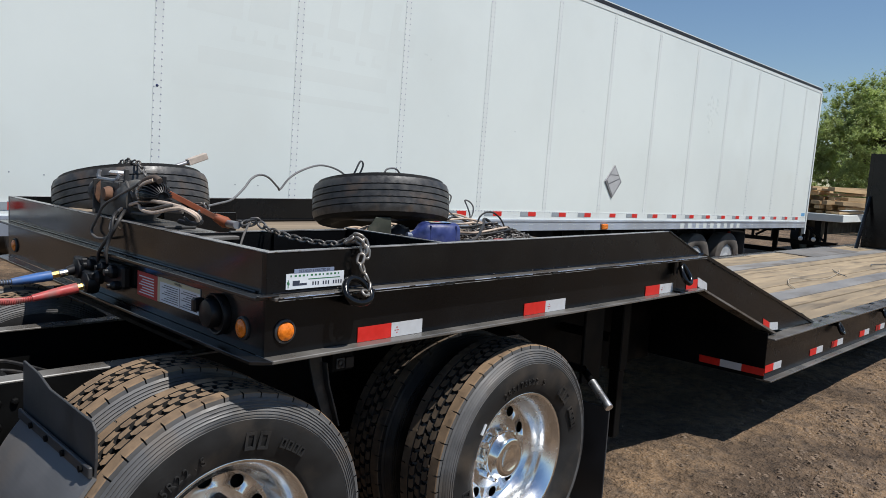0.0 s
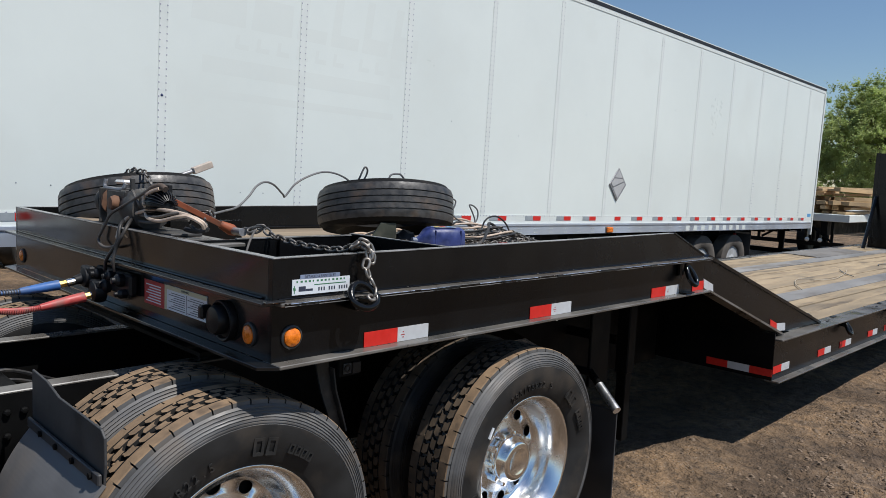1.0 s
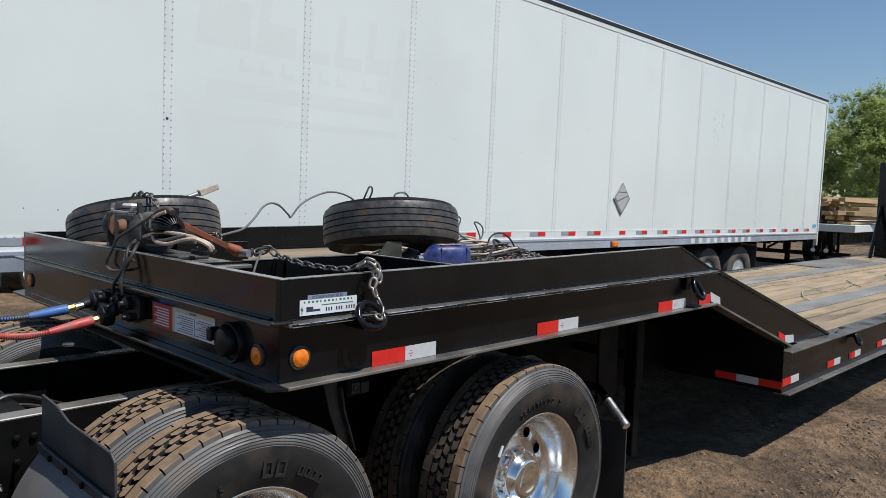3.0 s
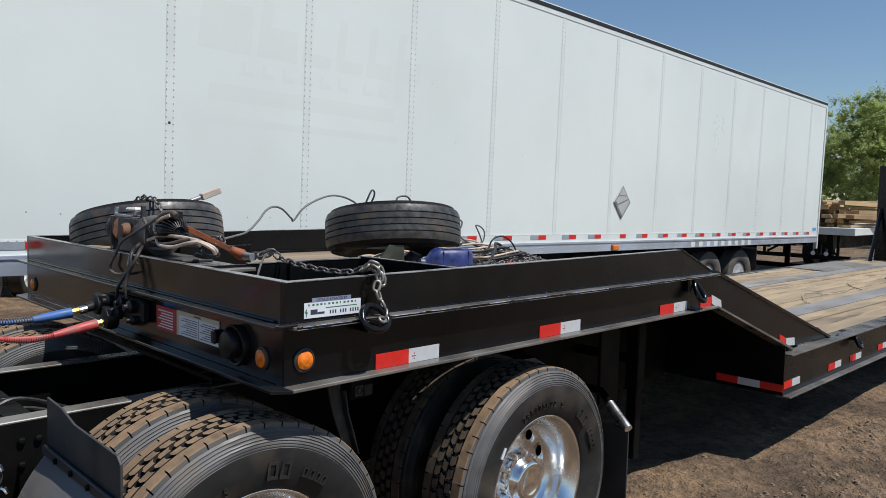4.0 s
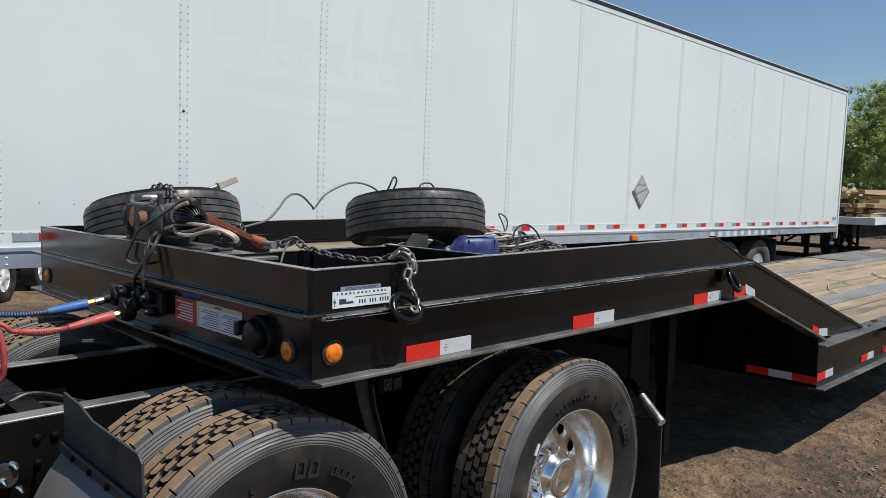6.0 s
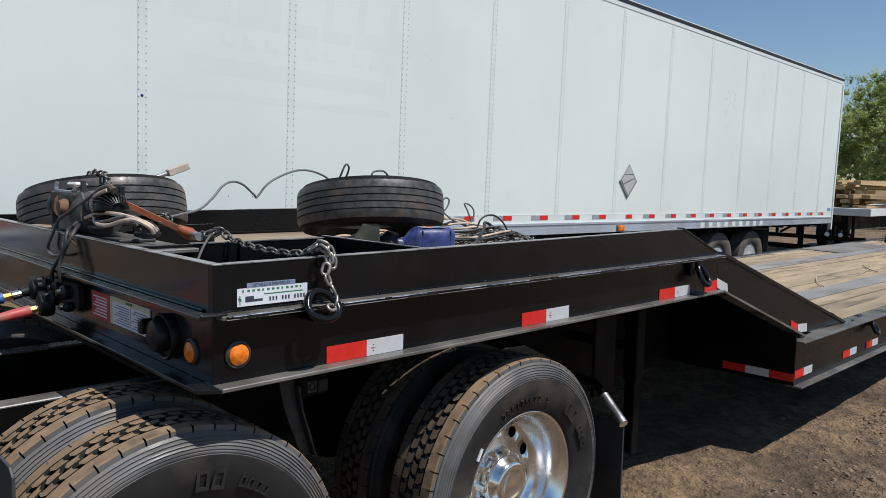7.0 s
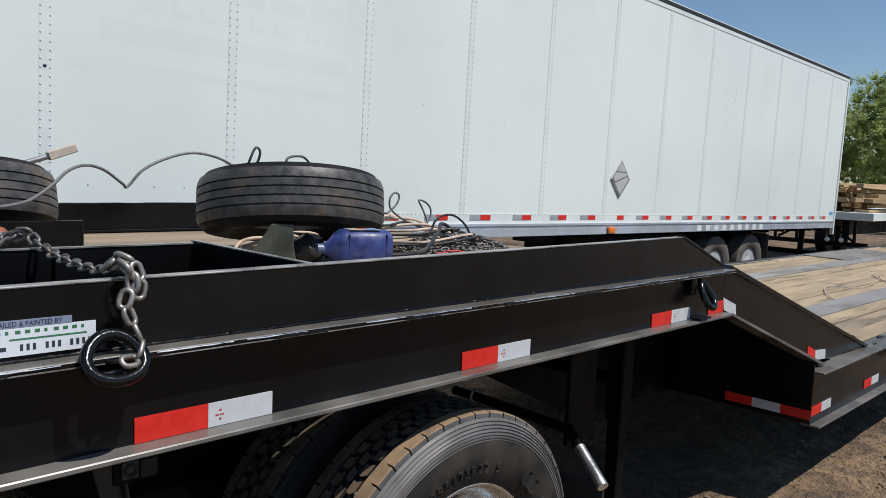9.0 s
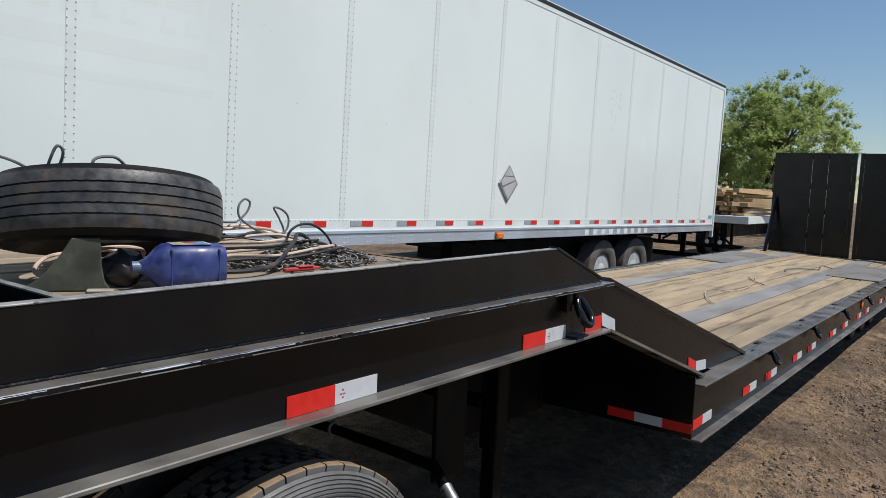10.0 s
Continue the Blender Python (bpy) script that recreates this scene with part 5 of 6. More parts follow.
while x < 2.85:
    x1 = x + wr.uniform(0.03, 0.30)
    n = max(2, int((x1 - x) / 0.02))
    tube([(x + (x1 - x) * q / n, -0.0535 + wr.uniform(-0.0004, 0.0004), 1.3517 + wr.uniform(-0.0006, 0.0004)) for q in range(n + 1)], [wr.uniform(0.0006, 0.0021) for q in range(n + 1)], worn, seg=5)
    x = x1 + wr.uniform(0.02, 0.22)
tagged(part("worn_edge", worn, HANGER, trailer, "bright strips in place of glints along the flange"), kind="stuff")
tagged(part("weld_spatter", bm, BRIGHTCHAIN, trailer, "bright specks in place of glints on the painted edges"), kind="stuff")
part("front_weld", tube([(-0.004, 0.05, 1.357), (-0.004, 2.5, 1.357)], 0.004, seg=5), DRIP, trailer)
part("front_shelf", boxes((0.030, 0.21, 1.63, 1.84, 1.464, 1.478), bevel=0.003), WOODOLD, trailer, "dusty board behind the front rail")

# dealer sticker on the upper rail
st = part("sticker", boxes((0.068, 0.291, -0.0030, -0.0008, 1.366, 1.415)), PAPER, trailer, "white dealer sticker with a small truck picture")
part("sticker_strip", boxes((0.097, 0.250, -0.0034, -0.0008, 1.4155, 1.4285)), mat("blue_grey_strip", (0.20, 0.24, 0.34), 0.45), st)


def flat_text(body, size, x, y, z, material, parent, squeeze=1.0):
    me = text_mesh(body, size, 0.0002)
    me.transform(Matrix.Translation((x, y, z)) @ Matrix.Rotation(radians(90), 4, "X") @ Matrix.Diagonal((squeeze, 1, 1, 1)))
    me.materials.clear()
    return part("lettering", me, material, parent)


flat_text("DETAILED & PAINTED BY", 0.0125, 0.1735, -0.0037, 1.4215, INK, st, 0.86)
for k in range(13):
    w = 0.0082 if k % 4 else 0.005
    part("print_bar", boxes((0.083 + 0.0152 * k, 0.083 + 0.0152 * k + w, -0.0034, -0.0031, 1.4045, 1.4105)), DECALGREEN, st)
for k in range(12):
    if k in (3, 7):
        continue
    part("print_bar", boxes((0.166 + 0.0101 * k, 0.166 + 0.0101 * k + 0.0050, -0.0034, -0.0031, 1.3745, 1.3860)), INK, st)
part("print_line", boxes((0.150, 0.275, -0.0034, -0.0031, 1.3935, 1.3965)), DECALGREEN, st)
part("print_truck", boxes((0.092, 0.118, -0.0034, -0.0031, 1.3765, 1.3925), (0.1185, 0.145, -0.0034, -0.0031, 1.3765, 1.3835)), INK, st)
part("print_cactus", boxes((0.0745, 0.0775, -0.0034, -0.0031, 1.3705, 1.3955), (0.0715, 0.0742, -0.0034, -0.0031, 1.382, 1.390), (0.0778, 0.0805, -0.0034, -0.0031, 1.380, 1.388)), DECALGREEN, st)

# warning plates on the front beam
wp = part("warning_plate", boxes((-0.003, -0.0008, 0.400, 0.705, 1.218, 1.309)), PAPER, trailer, "white and cream safety notice")
part("warning_band", boxes((-0.0034, -0.0031, 0.401, 0.704, 1.293, 1.3085)), CREAM, wp)
me = text_mesh("WARNING", 0.012, 0.0002)
me.transform(Matrix.Translation((-0.0038, 0.56, 1.3005)) @ Matrix.Rotation(radians(-90), 4, "Z") @ Matrix.Rotation(radians(90), 4, "X"))
me.materials.clear()
part("lettering", me, INK, wp)
for k in range(8):
    for a, b in ((0.42, 0.54), (0.56, 0.69)):
        part("print_line", boxes((-0.0034, -0.0031, a, b - 0.02 * ((k * 7) % 3), 1.226 + 0.008 * k, 1.2285 + 0.008 * k)), INK, wp)
part("print_line", boxes((-0.0034, -0.0031, 0.548, 0.5505, 1.22, 1.29)), INK, wp)
part("side_band", boxes((-0.003, -0.0008, 0.706, 0.725, 1.216, 1.308)), CREAM, trailer)
rp = part("red_notice", boxes((-0.003, -0.0008, 0.726, 0.90, 1.214, 1.307)), DECALRED, trailer, "red safety notice")
for k in range(7):
    part("print_line", boxes((-0.0034, -0.0031, 0.755, 0.885 - 0.015 * (k % 3), 1.225 + 0.0105 * k, 1.2295 + 0.0105 * k)), PAPER, rp)

# electric socket with its round cover
sk = part("electric_socket", lathe([(0.066, 0.0), (0.068, 0.016), (0.065, 0.024), (0.060, 0.022), (0.055, 0.013), (0.0005, 0.013)], 32, closed=False, m=Matrix.Translation((-0.001, 0.262, 1.252)) @ Matrix.Rotation(radians(90), 4, "Z")), PLASTIC, trailer, "black round trailer socket with a spring cover")
part("socket_cover", lathe([(0.047, 0.0), (0.050, 0.022), (0.043, 0.036), (0.022, 0.041), (0.0005, 0.042)], 24, closed=False, m=Matrix.Translation((-0.014, 0.275, 1.254)) @ Matrix.Rotation(radians(90), 4, "Z")), PLASTIC, sk)
part("cover_rim", tube([(-0.020 - 0.006 * math.sin(k * 0.26), 0.268 - 0.064 * math.cos(k * 0.26), 1.250 + 0.066 * math.sin(k * 0.26)) for k in range(-5, 20)], 0.0045, seg=6), PLASTIC, sk)
part("cover_lug", boxes((-0.062, -0.020, 0.325, 0.352, 1.250, 1.295), bevel=0.006), PLASTIC, sk)

# air connections
gb = part("gladhand_bracket", boxes((-0.035, -0.001, 0.96, 1.32, 1.225, 1.312), bevel=0.008), PLASTIC, trailer, "black bracket for the air couplings")


def gladhand(y, z, x):
    g = part("gladhand", lathe([(0.045, 0.0), (0.048, 0.02), (0.040, 0.045), (0.022, 0.050), (0.0005, 0.052)], 18, closed=False, m=Matrix.Translation((-0.046, y, z + 0.012)) @ Matrix.Rotation(radians(90), 4, "Z")), PLASTIC, trailer, "dark cast air coupling")
    part("coupling_arm", tube([(-0.07, y, z + 0.01), (-0.10, y + 0.01, z + 0.004), (x, y, z)], [0.026, 0.022, 0.017], seg=10), PLASTIC, g)
    part("coupling_lug", boxes((-0.085, -0.055, y - 0.045, y + 0.05, z + 0.03, z + 0.058), bevel=0.006), PLASTIC, g)
    return g


for y, z, r in ((1.03, 1.285, 0.026), (1.12, 1.292, 0.020), (1.17, 1.245, 0.030), (1.0, 1.235, 0.018), (1.25, 1.285, 0.022)):
    part("bracket_port", lathe([(r, 0.0), (r * 1.05, 0.022), (r * 0.8, 0.030), (r * 0.55, 0.034), (r * 0.5, 0.046), (0.0005, 0.048)], 12, closed=False, smooth=False, m=Matrix.Translation((-0.034, y, z)) @ Matrix.Rotation(radians(90), 4, "Z")), PLASTIC, gb)
gladhand(1.30, 1.254, -0.128)
gladhand(1.20, 1.207, -0.066)


def air_hose(name, label, pts, coil_from, coil_to, material):
    """Sleeved air line with fittings at its end and a coiled guard."""
    h = thing(name, label, "air hose", m=Matrix.Translation(pts[0]))
    o = Vector(pts[0])
    loc = [Vector(p) - o for p in pts]
    line = spline(loc, 10)
    part("hose", tube(line, 0.009, seg=10), material, h)
    part("grip_sleeve", tube([loc[1], (loc[1] * 2 + loc[2]) / 3, loc[2]], [0.021, 0.0205, 0.014], seg=14), material, h)
    d = (loc[1] - loc[0]).normalized()
    part("brass_nut", tube([loc[0] + d * 0.012, loc[0] + d * 0.045], 0.0145, seg=6, smooth=False), BRASS, h, "brass hex fitting")
    part("steel_nut", tube([loc[0] - d * 0.022, loc[0] + d * 0.010], 0.0165, seg=12, smooth=False), CHROME, h, "bright steel fitting")
    a, b = loc[coil_from], loc[coil_to]
    ax = (b - a).normalized()
    u = ax.orthogonal().normalized()
    v = ax.cross(u)
    n = 30
    coil = []
    for k in range(n * 10 + 1):
        t = k / (n * 10)
        ang = 2 * math.pi * n * t
        base = a.lerp(b, t) - Vector((0, 0, 0.012)) * math.sin(math.pi * t)
        coil.append(base + 0.0108 * (math.cos(ang) * u + math.sin(ang) * v))
    part("coil_guard", tube(coil, 0.0020, seg=5), material if name == "red_air_hose" else WIRE, h, "coiled spring guard")
    return h


air_hose("blue_air_hose", "blue coiled air hose with brass and steel fittings", [(-0.146, 1.30, 1.247), (-0.185, 1.30, 1.240), (-0.330, 1.30, 1.224), (-0.475, 1.30, 1.226), (-0.62, 1.30, 1.262), (-0.95, 1.35, 1.36), (-1.5, 1.5, 1.5)], 2, 4, BLUEH)
air_hose("red_air_hose", "red coiled air hose with brass and steel fittings", [(-0.088, 1.20, 1.206), (-0.120, 1.20, 1.200), (-0.286, 1.20, 1.171), (-0.463, 1.20, 1.178), (-0.52, 1.20, 1.215), (-0.75, 1.25, 1.33), (-1.4, 1.45, 1.5)], 2, 3, REDH)
lp = thing("red_hose_loop", "hanging loop of red air hose", "air hose", m=Matrix.Translation((-0.52, 1.2, 1.2)))
part("hose", tube(spline([(-0.02, 0.02, 0.03), (0.005, 0.0, -0.03), (0.015, 0.0, -0.13), (0.0, 0.02, -0.20), (-0.08, 0.05, -0.24), (-0.3, 0.1, -0.15)], 8), 0.011, seg=10), REDH, lp)


# ---- loose things on the upper deck ----
def loose_tyre(label, x, y, z, lean, spin):
    """A bare ribbed trailer tyre lying on its side; lean is the slope of its axis."""
    ro, rb, w = 0.382, 0.2235, 0.24
    h = ro - rb
    prof = [(rb, 0.20 * w), (rb + 0.018, 0.12 * w), (rb + 0.35 * h, 0.0), (rb + 0.62 * h, 0.008 * w), (rb + 0.80 * h, 0.035 * w), (ro - 0.016, 0.075 * w), (ro - 0.004, 0.120 * w)]
    half = []
    for g in (0.292, 0.430):
        half += [(ro, (g - 0.085) * w), (ro, (g - 0.013) * w), (ro - 0.014, (g - 0.012) * w), (ro - 0.014, (g + 0.012) * w), (ro, (g + 0.013) * w)]
    outer = [(r - (0.005 * ((yy / w - 0.5) / 0.36) ** 4 if r > ro - 0.02 else 0.0), yy) for r, yy in prof + half]
    prof = outer + [(r, w - yy) for r, yy in outer[::-1]]
    turn = Vector((lean[0], lean[1], 1.0)).to_track_quat("Z", "Y").to_matrix().to_4x4()
    t = thing("loose_tyre", label, "tyre", "loose tyres", m=Matrix.Translation((x, y, z)) @ turn @ Matrix.Rotation(radians(spin), 4, "Z") @ Matrix.Rotation(radians(90), 4, "X"))
    bm = bmesh.new()
    k = 6
    tread = prof[k : len(prof) - k] + [(ro - 0.03, w * 0.8), (ro - 0.03, w * 0.2)]
    seg = 288
    lathe([(r, yy - w / 2) for r, yy in tread], seg, bm)
    bm.verts.ensure_lookup_table()
    for i in range(len(tread)):
        nxt = tread[(i + 1) % len(tread)][0]
        if tread[i][0] - nxt > 0.009 or tread[i][0] - tread[i - 1][0] > 0.009:
            for j in range(seg):
                bm.verts[i * seg + j].co.y += 0.0005 * (1 if j % 4 < 2 else -1)
    tr = part("tread", bm, WORN, t, "worn ribbed tread")
    for side in (outer[: k + 1], [(r, w - yy) for r, yy in outer[: k + 1]]):
        mid = w * 0.35 if side[0][1] < w / 2 else w * 0.65
        shell = side + [(ro - 0.032, mid), (rb + 0.035, mid)]
        part("sidewall", lathe([(r, yy - w / 2) for r, yy in shell], 96), DARKWALL, t, "smooth black sidewall")
    return t


DARKWALL = mat("black_sidewall_rubber", (0.009, 0.0088, 0.0086), 0.55, var=0.4, scale=9, fine=90, bump=0.12, dirt=(0.025, 0.021, 0.018), amount=0.2, dscale=7, spec=0.15)
WORN = mat("worn_tyre_rubber", (0.054, 0.052, 0.050), 0.42, var=0.35, scale=26, fine=180, bump=0.22, dirt=(0.13, 0.088, 0.060), amount=0.22, dscale=9, wave=(24.0, 0.50, 0.74, (0.018, 0.0175, 0.0175)))
loose_tyre("worn ribbed trailer tyre propped up on the deck", 1.510, 1.234, 1.553, (0.095, 0.185), 20)
loose_tyre("worn ribbed trailer tyre lying at the front of the deck", 0.432, 1.980, 1.518, (0.003, 0.255), 75)


# chain links, shared
def link_mesh(length, width, r, material, seg=8):
    bm = bmesh.new()
    a = width / 2 - r
    b = length / 2 - width / 2
    pts = []
    for k in range(7):
        t = -math.pi / 2 + math.pi * k / 6
        pts.append((b + a * math.cos(t), a * math.sin(t), 0))
    for k in range(7):
        t = math.pi / 2 + math.pi * k / 6
        pts.append((-b + a * math.cos(t), a * math.sin(t), 0))
    tube(pts, r, bm, seg=seg, closed=True)
    me = bpy.data.meshes.new("link")
    bm.to_mesh(me)
    bm.free()
    me.materials.append(material)
    return me


LINK = link_mesh(0.046, 0.031, 0.0046, CHAINM)
BIGLINK = link_mesh(0.045, 0.031, 0.0052, BRIGHTCHAIN)


def chain(label, pts, pitch, mesh, name="chain", jitter=6):
    rr = random.Random(len(pts) * 7 + int(pts[0][0] * 100))
    line = spline(pts, 24)
    c = thing(name, label, "chain", "chains", m=Matrix.Translation(line[0]))
    o = line[0]
    dist, k = 0.0, 0
    want = pitch / 2
    for a, b in zip(line, line[1:]):
        seg = (b - a).length
        while dist + seg >= want:
            p = a.lerp(b, (want - dist) / seg)
            d = (b - a).normalized()
            q = d.to_track_quat("X", "Z").to_matrix().to_4x4()
            ob = part("link", mesh, CHAINM, c)
            ob.matrix_basis = Matrix.Translation(p - o) @ q @ Matrix.Rotation(radians((90 if k % 2 else 0) + 40 + rr.uniform(-jitter, jitter)), 4, "X")
            want += pitch
            k += 1
        dist += seg
    return c


chain("galvanised chain draped across the open bay to the rail", [(0.30, 0.66, 1.505), (0.345, 0.63, 1.522), (0.36, 0.585, 1.497), (0.36, 0.45, 1.482), (0.36, 0.30, 1.477), (0.36, 0.16, 1.482), (0.362, 0.06, 1.502), (0.345, 0.0, 1.508)], 0.0355, LINK)
chain("galvanised chain hanging over the rail to a black ring", [(0.325, 0.03, 1.512), (0.336, -0.018, 1.512), (0.346, -0.034, 1.482), (0.331, -0.036, 1.450), (0.343, -0.042, 1.408), (0.350, -0.056, 1.375), (0.334, -0.074, 1.352), (0.312, -0.084, 1.350)], 0.0335, BIGLINK, jitter=16)
chain("second strand of galvanised chain over the rail", [(0.310, 0.02, 1.505), (0.332, -0.004, 1.527), (0.352, -0.026, 1.512), (0.358, -0.034, 1.480), (0.352, -0.038, 1.452)], 0.0335, BIGLINK, jitter=24)
chain("chain lying over the tyre edge above the winch", [(0.300, 1.86, 1.690), (0.305, 1.80, 1.708), (0.310, 1.74, 1.718), (0.300, 1.70, 1.700), (0.310, 1.66, 1.712), (0.306, 1.60, 1.690), (0.306, 1.54, 1.650), (0.31, 1.49, 1.605)], 0.0355, LINK, jitter=20)
chain("short chain knotted round the lever", [(0.245, 0.975, 1.535), (0.262, 0.945, 1.560), (0.282, 0.915, 1.556), (0.292, 0.93, 1.535), (0.275, 0.965, 1.528)], 0.0335, LINK, jitter=25)
chain("short chain tied to the grey bar end", [(0.315, 0.745, 1.500), (0.325, 0.70, 1.508), (0.315, 0.66, 1.502), (0.335, 0.635, 1.515)], 0.0335, LINK, jitter=25)


def pile(label, x, y, z, rx, ry, n, seed, tall=0.055):
    rr = random.Random(seed)
    c = thing("chain_pile", label, "chain", "chains", m=Matrix.Translation((x, y, z)))
    for k in range(n):
        r, a = rr.random() ** 0.6, rr.uniform(0, 6.28)
        h = 0.012 + tall * (1 - r) * rr.random()
        ob = part("link", LINK, CHAINM, c)
        ob.matrix_basis = Matrix.Translation((rx * r * math.cos(a), ry * r * math.sin(a), h)) @ Euler((rr.uniform(-0.9, 0.9), rr.uniform(-0.5, 0.5), rr.uniform(0, 6.28))).to_matrix().to_4x4()


pile("heap of galvanised chain on the deck boards", 2.34, 1.12, DECK, 0.37, 0.20, 270, 31, 0.105)


def cable(name, label, pts, r, material, category="cable", group="cables", n=10):
    o = Vector(pts[0])
    c = thing(name, label, category, group, m=Matrix.Translation(o))
    part("strand", tube(spline([Vector(p) - o for p in pts], n), r, seg=8), material, c)
    return c


cable("wire_rope", "stiff grey wire rope looping from the winch to the tyre", [(0.235, 0.88, 1.535), (0.26, 0.919, 1.548), (0.364, 0.968, 1.563), (0.455, 1.012, 1.579), (0.532, 1.048, 1.626), (0.586, 1.074, 1.671), (0.648, 1.103, 1.690), (0.716, 1.136, 1.677), (0.790, 1.172, 1.632), (0.812, 1.184, 1.622), (0.865, 1.182, 1.681), (0.950, 1.188, 1.724), (1.050, 1.196, 1.749), (1.150, 1.206, 1.738), (1.235, 1.216, 1.702), (1.310, 1.235, 1.64)], 0.0050, WIRE)
cable("wire_rope", "grey wire rope sticking up behind the tyre", [(1.285, 1.26, 1.634), (1.287, 1.2, 1.729), (1.302, 1.18, 1.782), (1.322, 1.18, 1.768), (1.322, 1.2, 1.725), (1.307, 1.26, 1.634)], 0.0050, WIRE)
cable("wire_rope", "grey wire rope arching over the tyre", [(1.328, 1.06, 1.666), (1.335, 1.02, 1.726), (1.35, 1.02, 1.748), (1.39, 1.02, 1.756), (1.424, 1.02, 1.749), (1.48, 1.036, 1.706)], 0.0050, WIRE)
cable("wire_rope", "looped grey wire rope beside the tyre", [(2.017, 1.421, 1.517), (2.123, 1.368, 1.511), (2.163, 1.368, 1.523), (2.203, 1.368, 1.558), (2.216, 1.368, 1.597), (2.186, 1.368, 1.611), (2.157, 1.368, 1.581), (2.162, 1.368, 1.534), (2.216, 1.368, 1.494), (2.281, 1.368, 1.464), (2.336, 1.368, 1.454), (2.396, 1.368, 1.455), (2.409, 1.368, 1.474), (2.38, 1.368, 1.528), (2.35, 1.368, 1.574), (2.397, 1.368, 1.565), (2.434, 1.368, 1.532), (2.432, 1.368, 1.482), (2.391, 1.368, 1.432)], 0.0050, WIRE)
cable("black_cable", "black cable arching over the chain heap", [(2.10, 1.10, 1.378), (2.233, 1.15, 1.440), (2.262, 1.15, 1.486), (2.314, 1.15, 1.512), (2.391, 1.15, 1.510), (2.471, 1.15, 1.464), (2.532, 1.15, 1.388), (2.56, 1.13, 1.359)], 0.0055, CABLE)
cable("black_cable", "thick black cable lying by the bottle", [(1.55, 1.05, 1.359), (1.75, 0.96, 1.365), (1.90, 0.93, 1.365), (2.05, 0.98, 1.378), (2.22, 1.08, 1.444), (2.30, 1.15, 1.470), (2.36, 1.16, 1.457), (2.34, 1.10, 1.418), (2.22, 1.06, 1.391)], 0.009, CABLE)
rr = random.Random(77)
for q in range(9):
    base = [(1.72 + 0.05 * q, 1.20 + 0.04 * q, 1.359), (1.95, 1.14 + 0.05 * q, 1.378 + 0.008 * q), (2.12, 1.02 + 0.05 * q, 1.385 + 0.012 * q), (2.32, 0.98 + 0.06 * q, 1.405 + 0.008 * q), (2.52, 1.03 + 0.04 * q, 1.411 - 0.006 * q), (2.62, 1.10 + 0.03 * q, 1.365)]
    base = [(a + rr.uniform(-0.04, 0.04), b + rr.uniform(-0.04, 0.04), c + rr.uniform(0, 0.012)) for a, b, c in base]
    cable("jumper_cable", "dirty beige cable tangled with the chain", base, 0.0068, BEIGE if q % 3 else CABLE)
for q in range(4):
    c0, r0 = (1.40 + 0.02 * q, 1.27 - 0.015 * q), 0.085 + 0.010 * q
    cable("jumper_cable", "coiled beige cable under the propped tyre", [(c0[0] + r0 * 1.5 * math.cos(a), c0[1] + r0 * 0.7 * math.sin(a), 1.354 + 0.012 * q + 0.060 * max(0, math.sin(a + q))) for a in [k * 0.7 for k in range(10)]], 0.007, BEIGE)
cable("thin_wire", "thin pale wire lying on the deck boards", [(2.35, 0.62, 1.346), (2.52, 0.74, 1.350), (2.66, 0.86, 1.359), (2.72, 0.95, 1.348), (2.78, 1.05, 1.346)], 0.003, WIRE)

tool = thing("red_tool", "short worn red metal tool standing on the deck boards", "tool", m=Matrix.Translation((2.007, 0.786, 1.373)) @ Matrix.Rotation(radians(-3), 4, "Z"))
part("bar", boxes((-0.080, 0.080, -0.010, 0.010, 0.0, 0.012), bevel=0.003), DECALRED, tool)
part("foot", boxes((-0.045, 0.055, -0.009, 0.009, -0.0345, -0.0005), bevel=0.003), RUST, tool)
part("jaw", boxes((-0.02, 0.05, -0.014, 0.014, 0.0125, 0.018), bevel=0.003), DECALRED, tool)

# blue bottle on its side
bt = thing("plastic_bottle", "scuffed blue plastic jug lying on its side", "bottle", m=Matrix.Translation((1.385, 0.885, DECK + 0.071)) @ Matrix.Rotation(radians(-18), 4, "Z"))


def jug():
    secs = [(0.030, 0.014, 0.014), (0.045, 0.018, 0.018), (0.060, 0.026, 0.030), (0.085, 0.044, 0.050), (0.105, 0.052, 0.056), (0.20, 0.052, 0.056), (0.275, 0.052, 0.056), (0.292, 0.046, 0.050), (0.296, 0.030, 0.034)]
    bm = bmesh.new()
    n = 24
    rings = []
    for x, a, b in secs:
        ring = []
        for k in range(n):
            t = 2 * math.pi * k / n
            c, s = math.cos(t), math.sin(t)
            e = 0.62
            ring.append(bm.verts.new((x, b * 1.15 * math.copysign(abs(c) ** e, c), a * 1.43 * math.copysign(abs(s) ** e, s))))
        rings.append(ring)
    for p, q in zip(rings, rings[1:]):
        for k in range(n):
            f = bm.faces.new((p[k], p[(k + 1) % n], q[(k + 1) % n], q[k]))
            f.smooth = True
    bm.faces.new(rings[0])
    bm.faces.new(rings[-1])
    bmesh.ops.recalc_face_normals(bm, faces=bm.faces)
    return bm


part("body", jug(), BLUEPL, bt)
part("neck_ring", tube([(0.008, 0, 0), (0.034, 0, 0)], 0.019, seg=20, smooth=False), mat("pale_blue_plastic", (0.10, 0.13, 0.20), 0.4, var=0.2, scale=30), bt, "pale open neck ring")
part("label", boxes((0.12, 0.245, -0.045, 0.045, 0.0742, 0.0752)), LABELM, bt, "worn printed label")
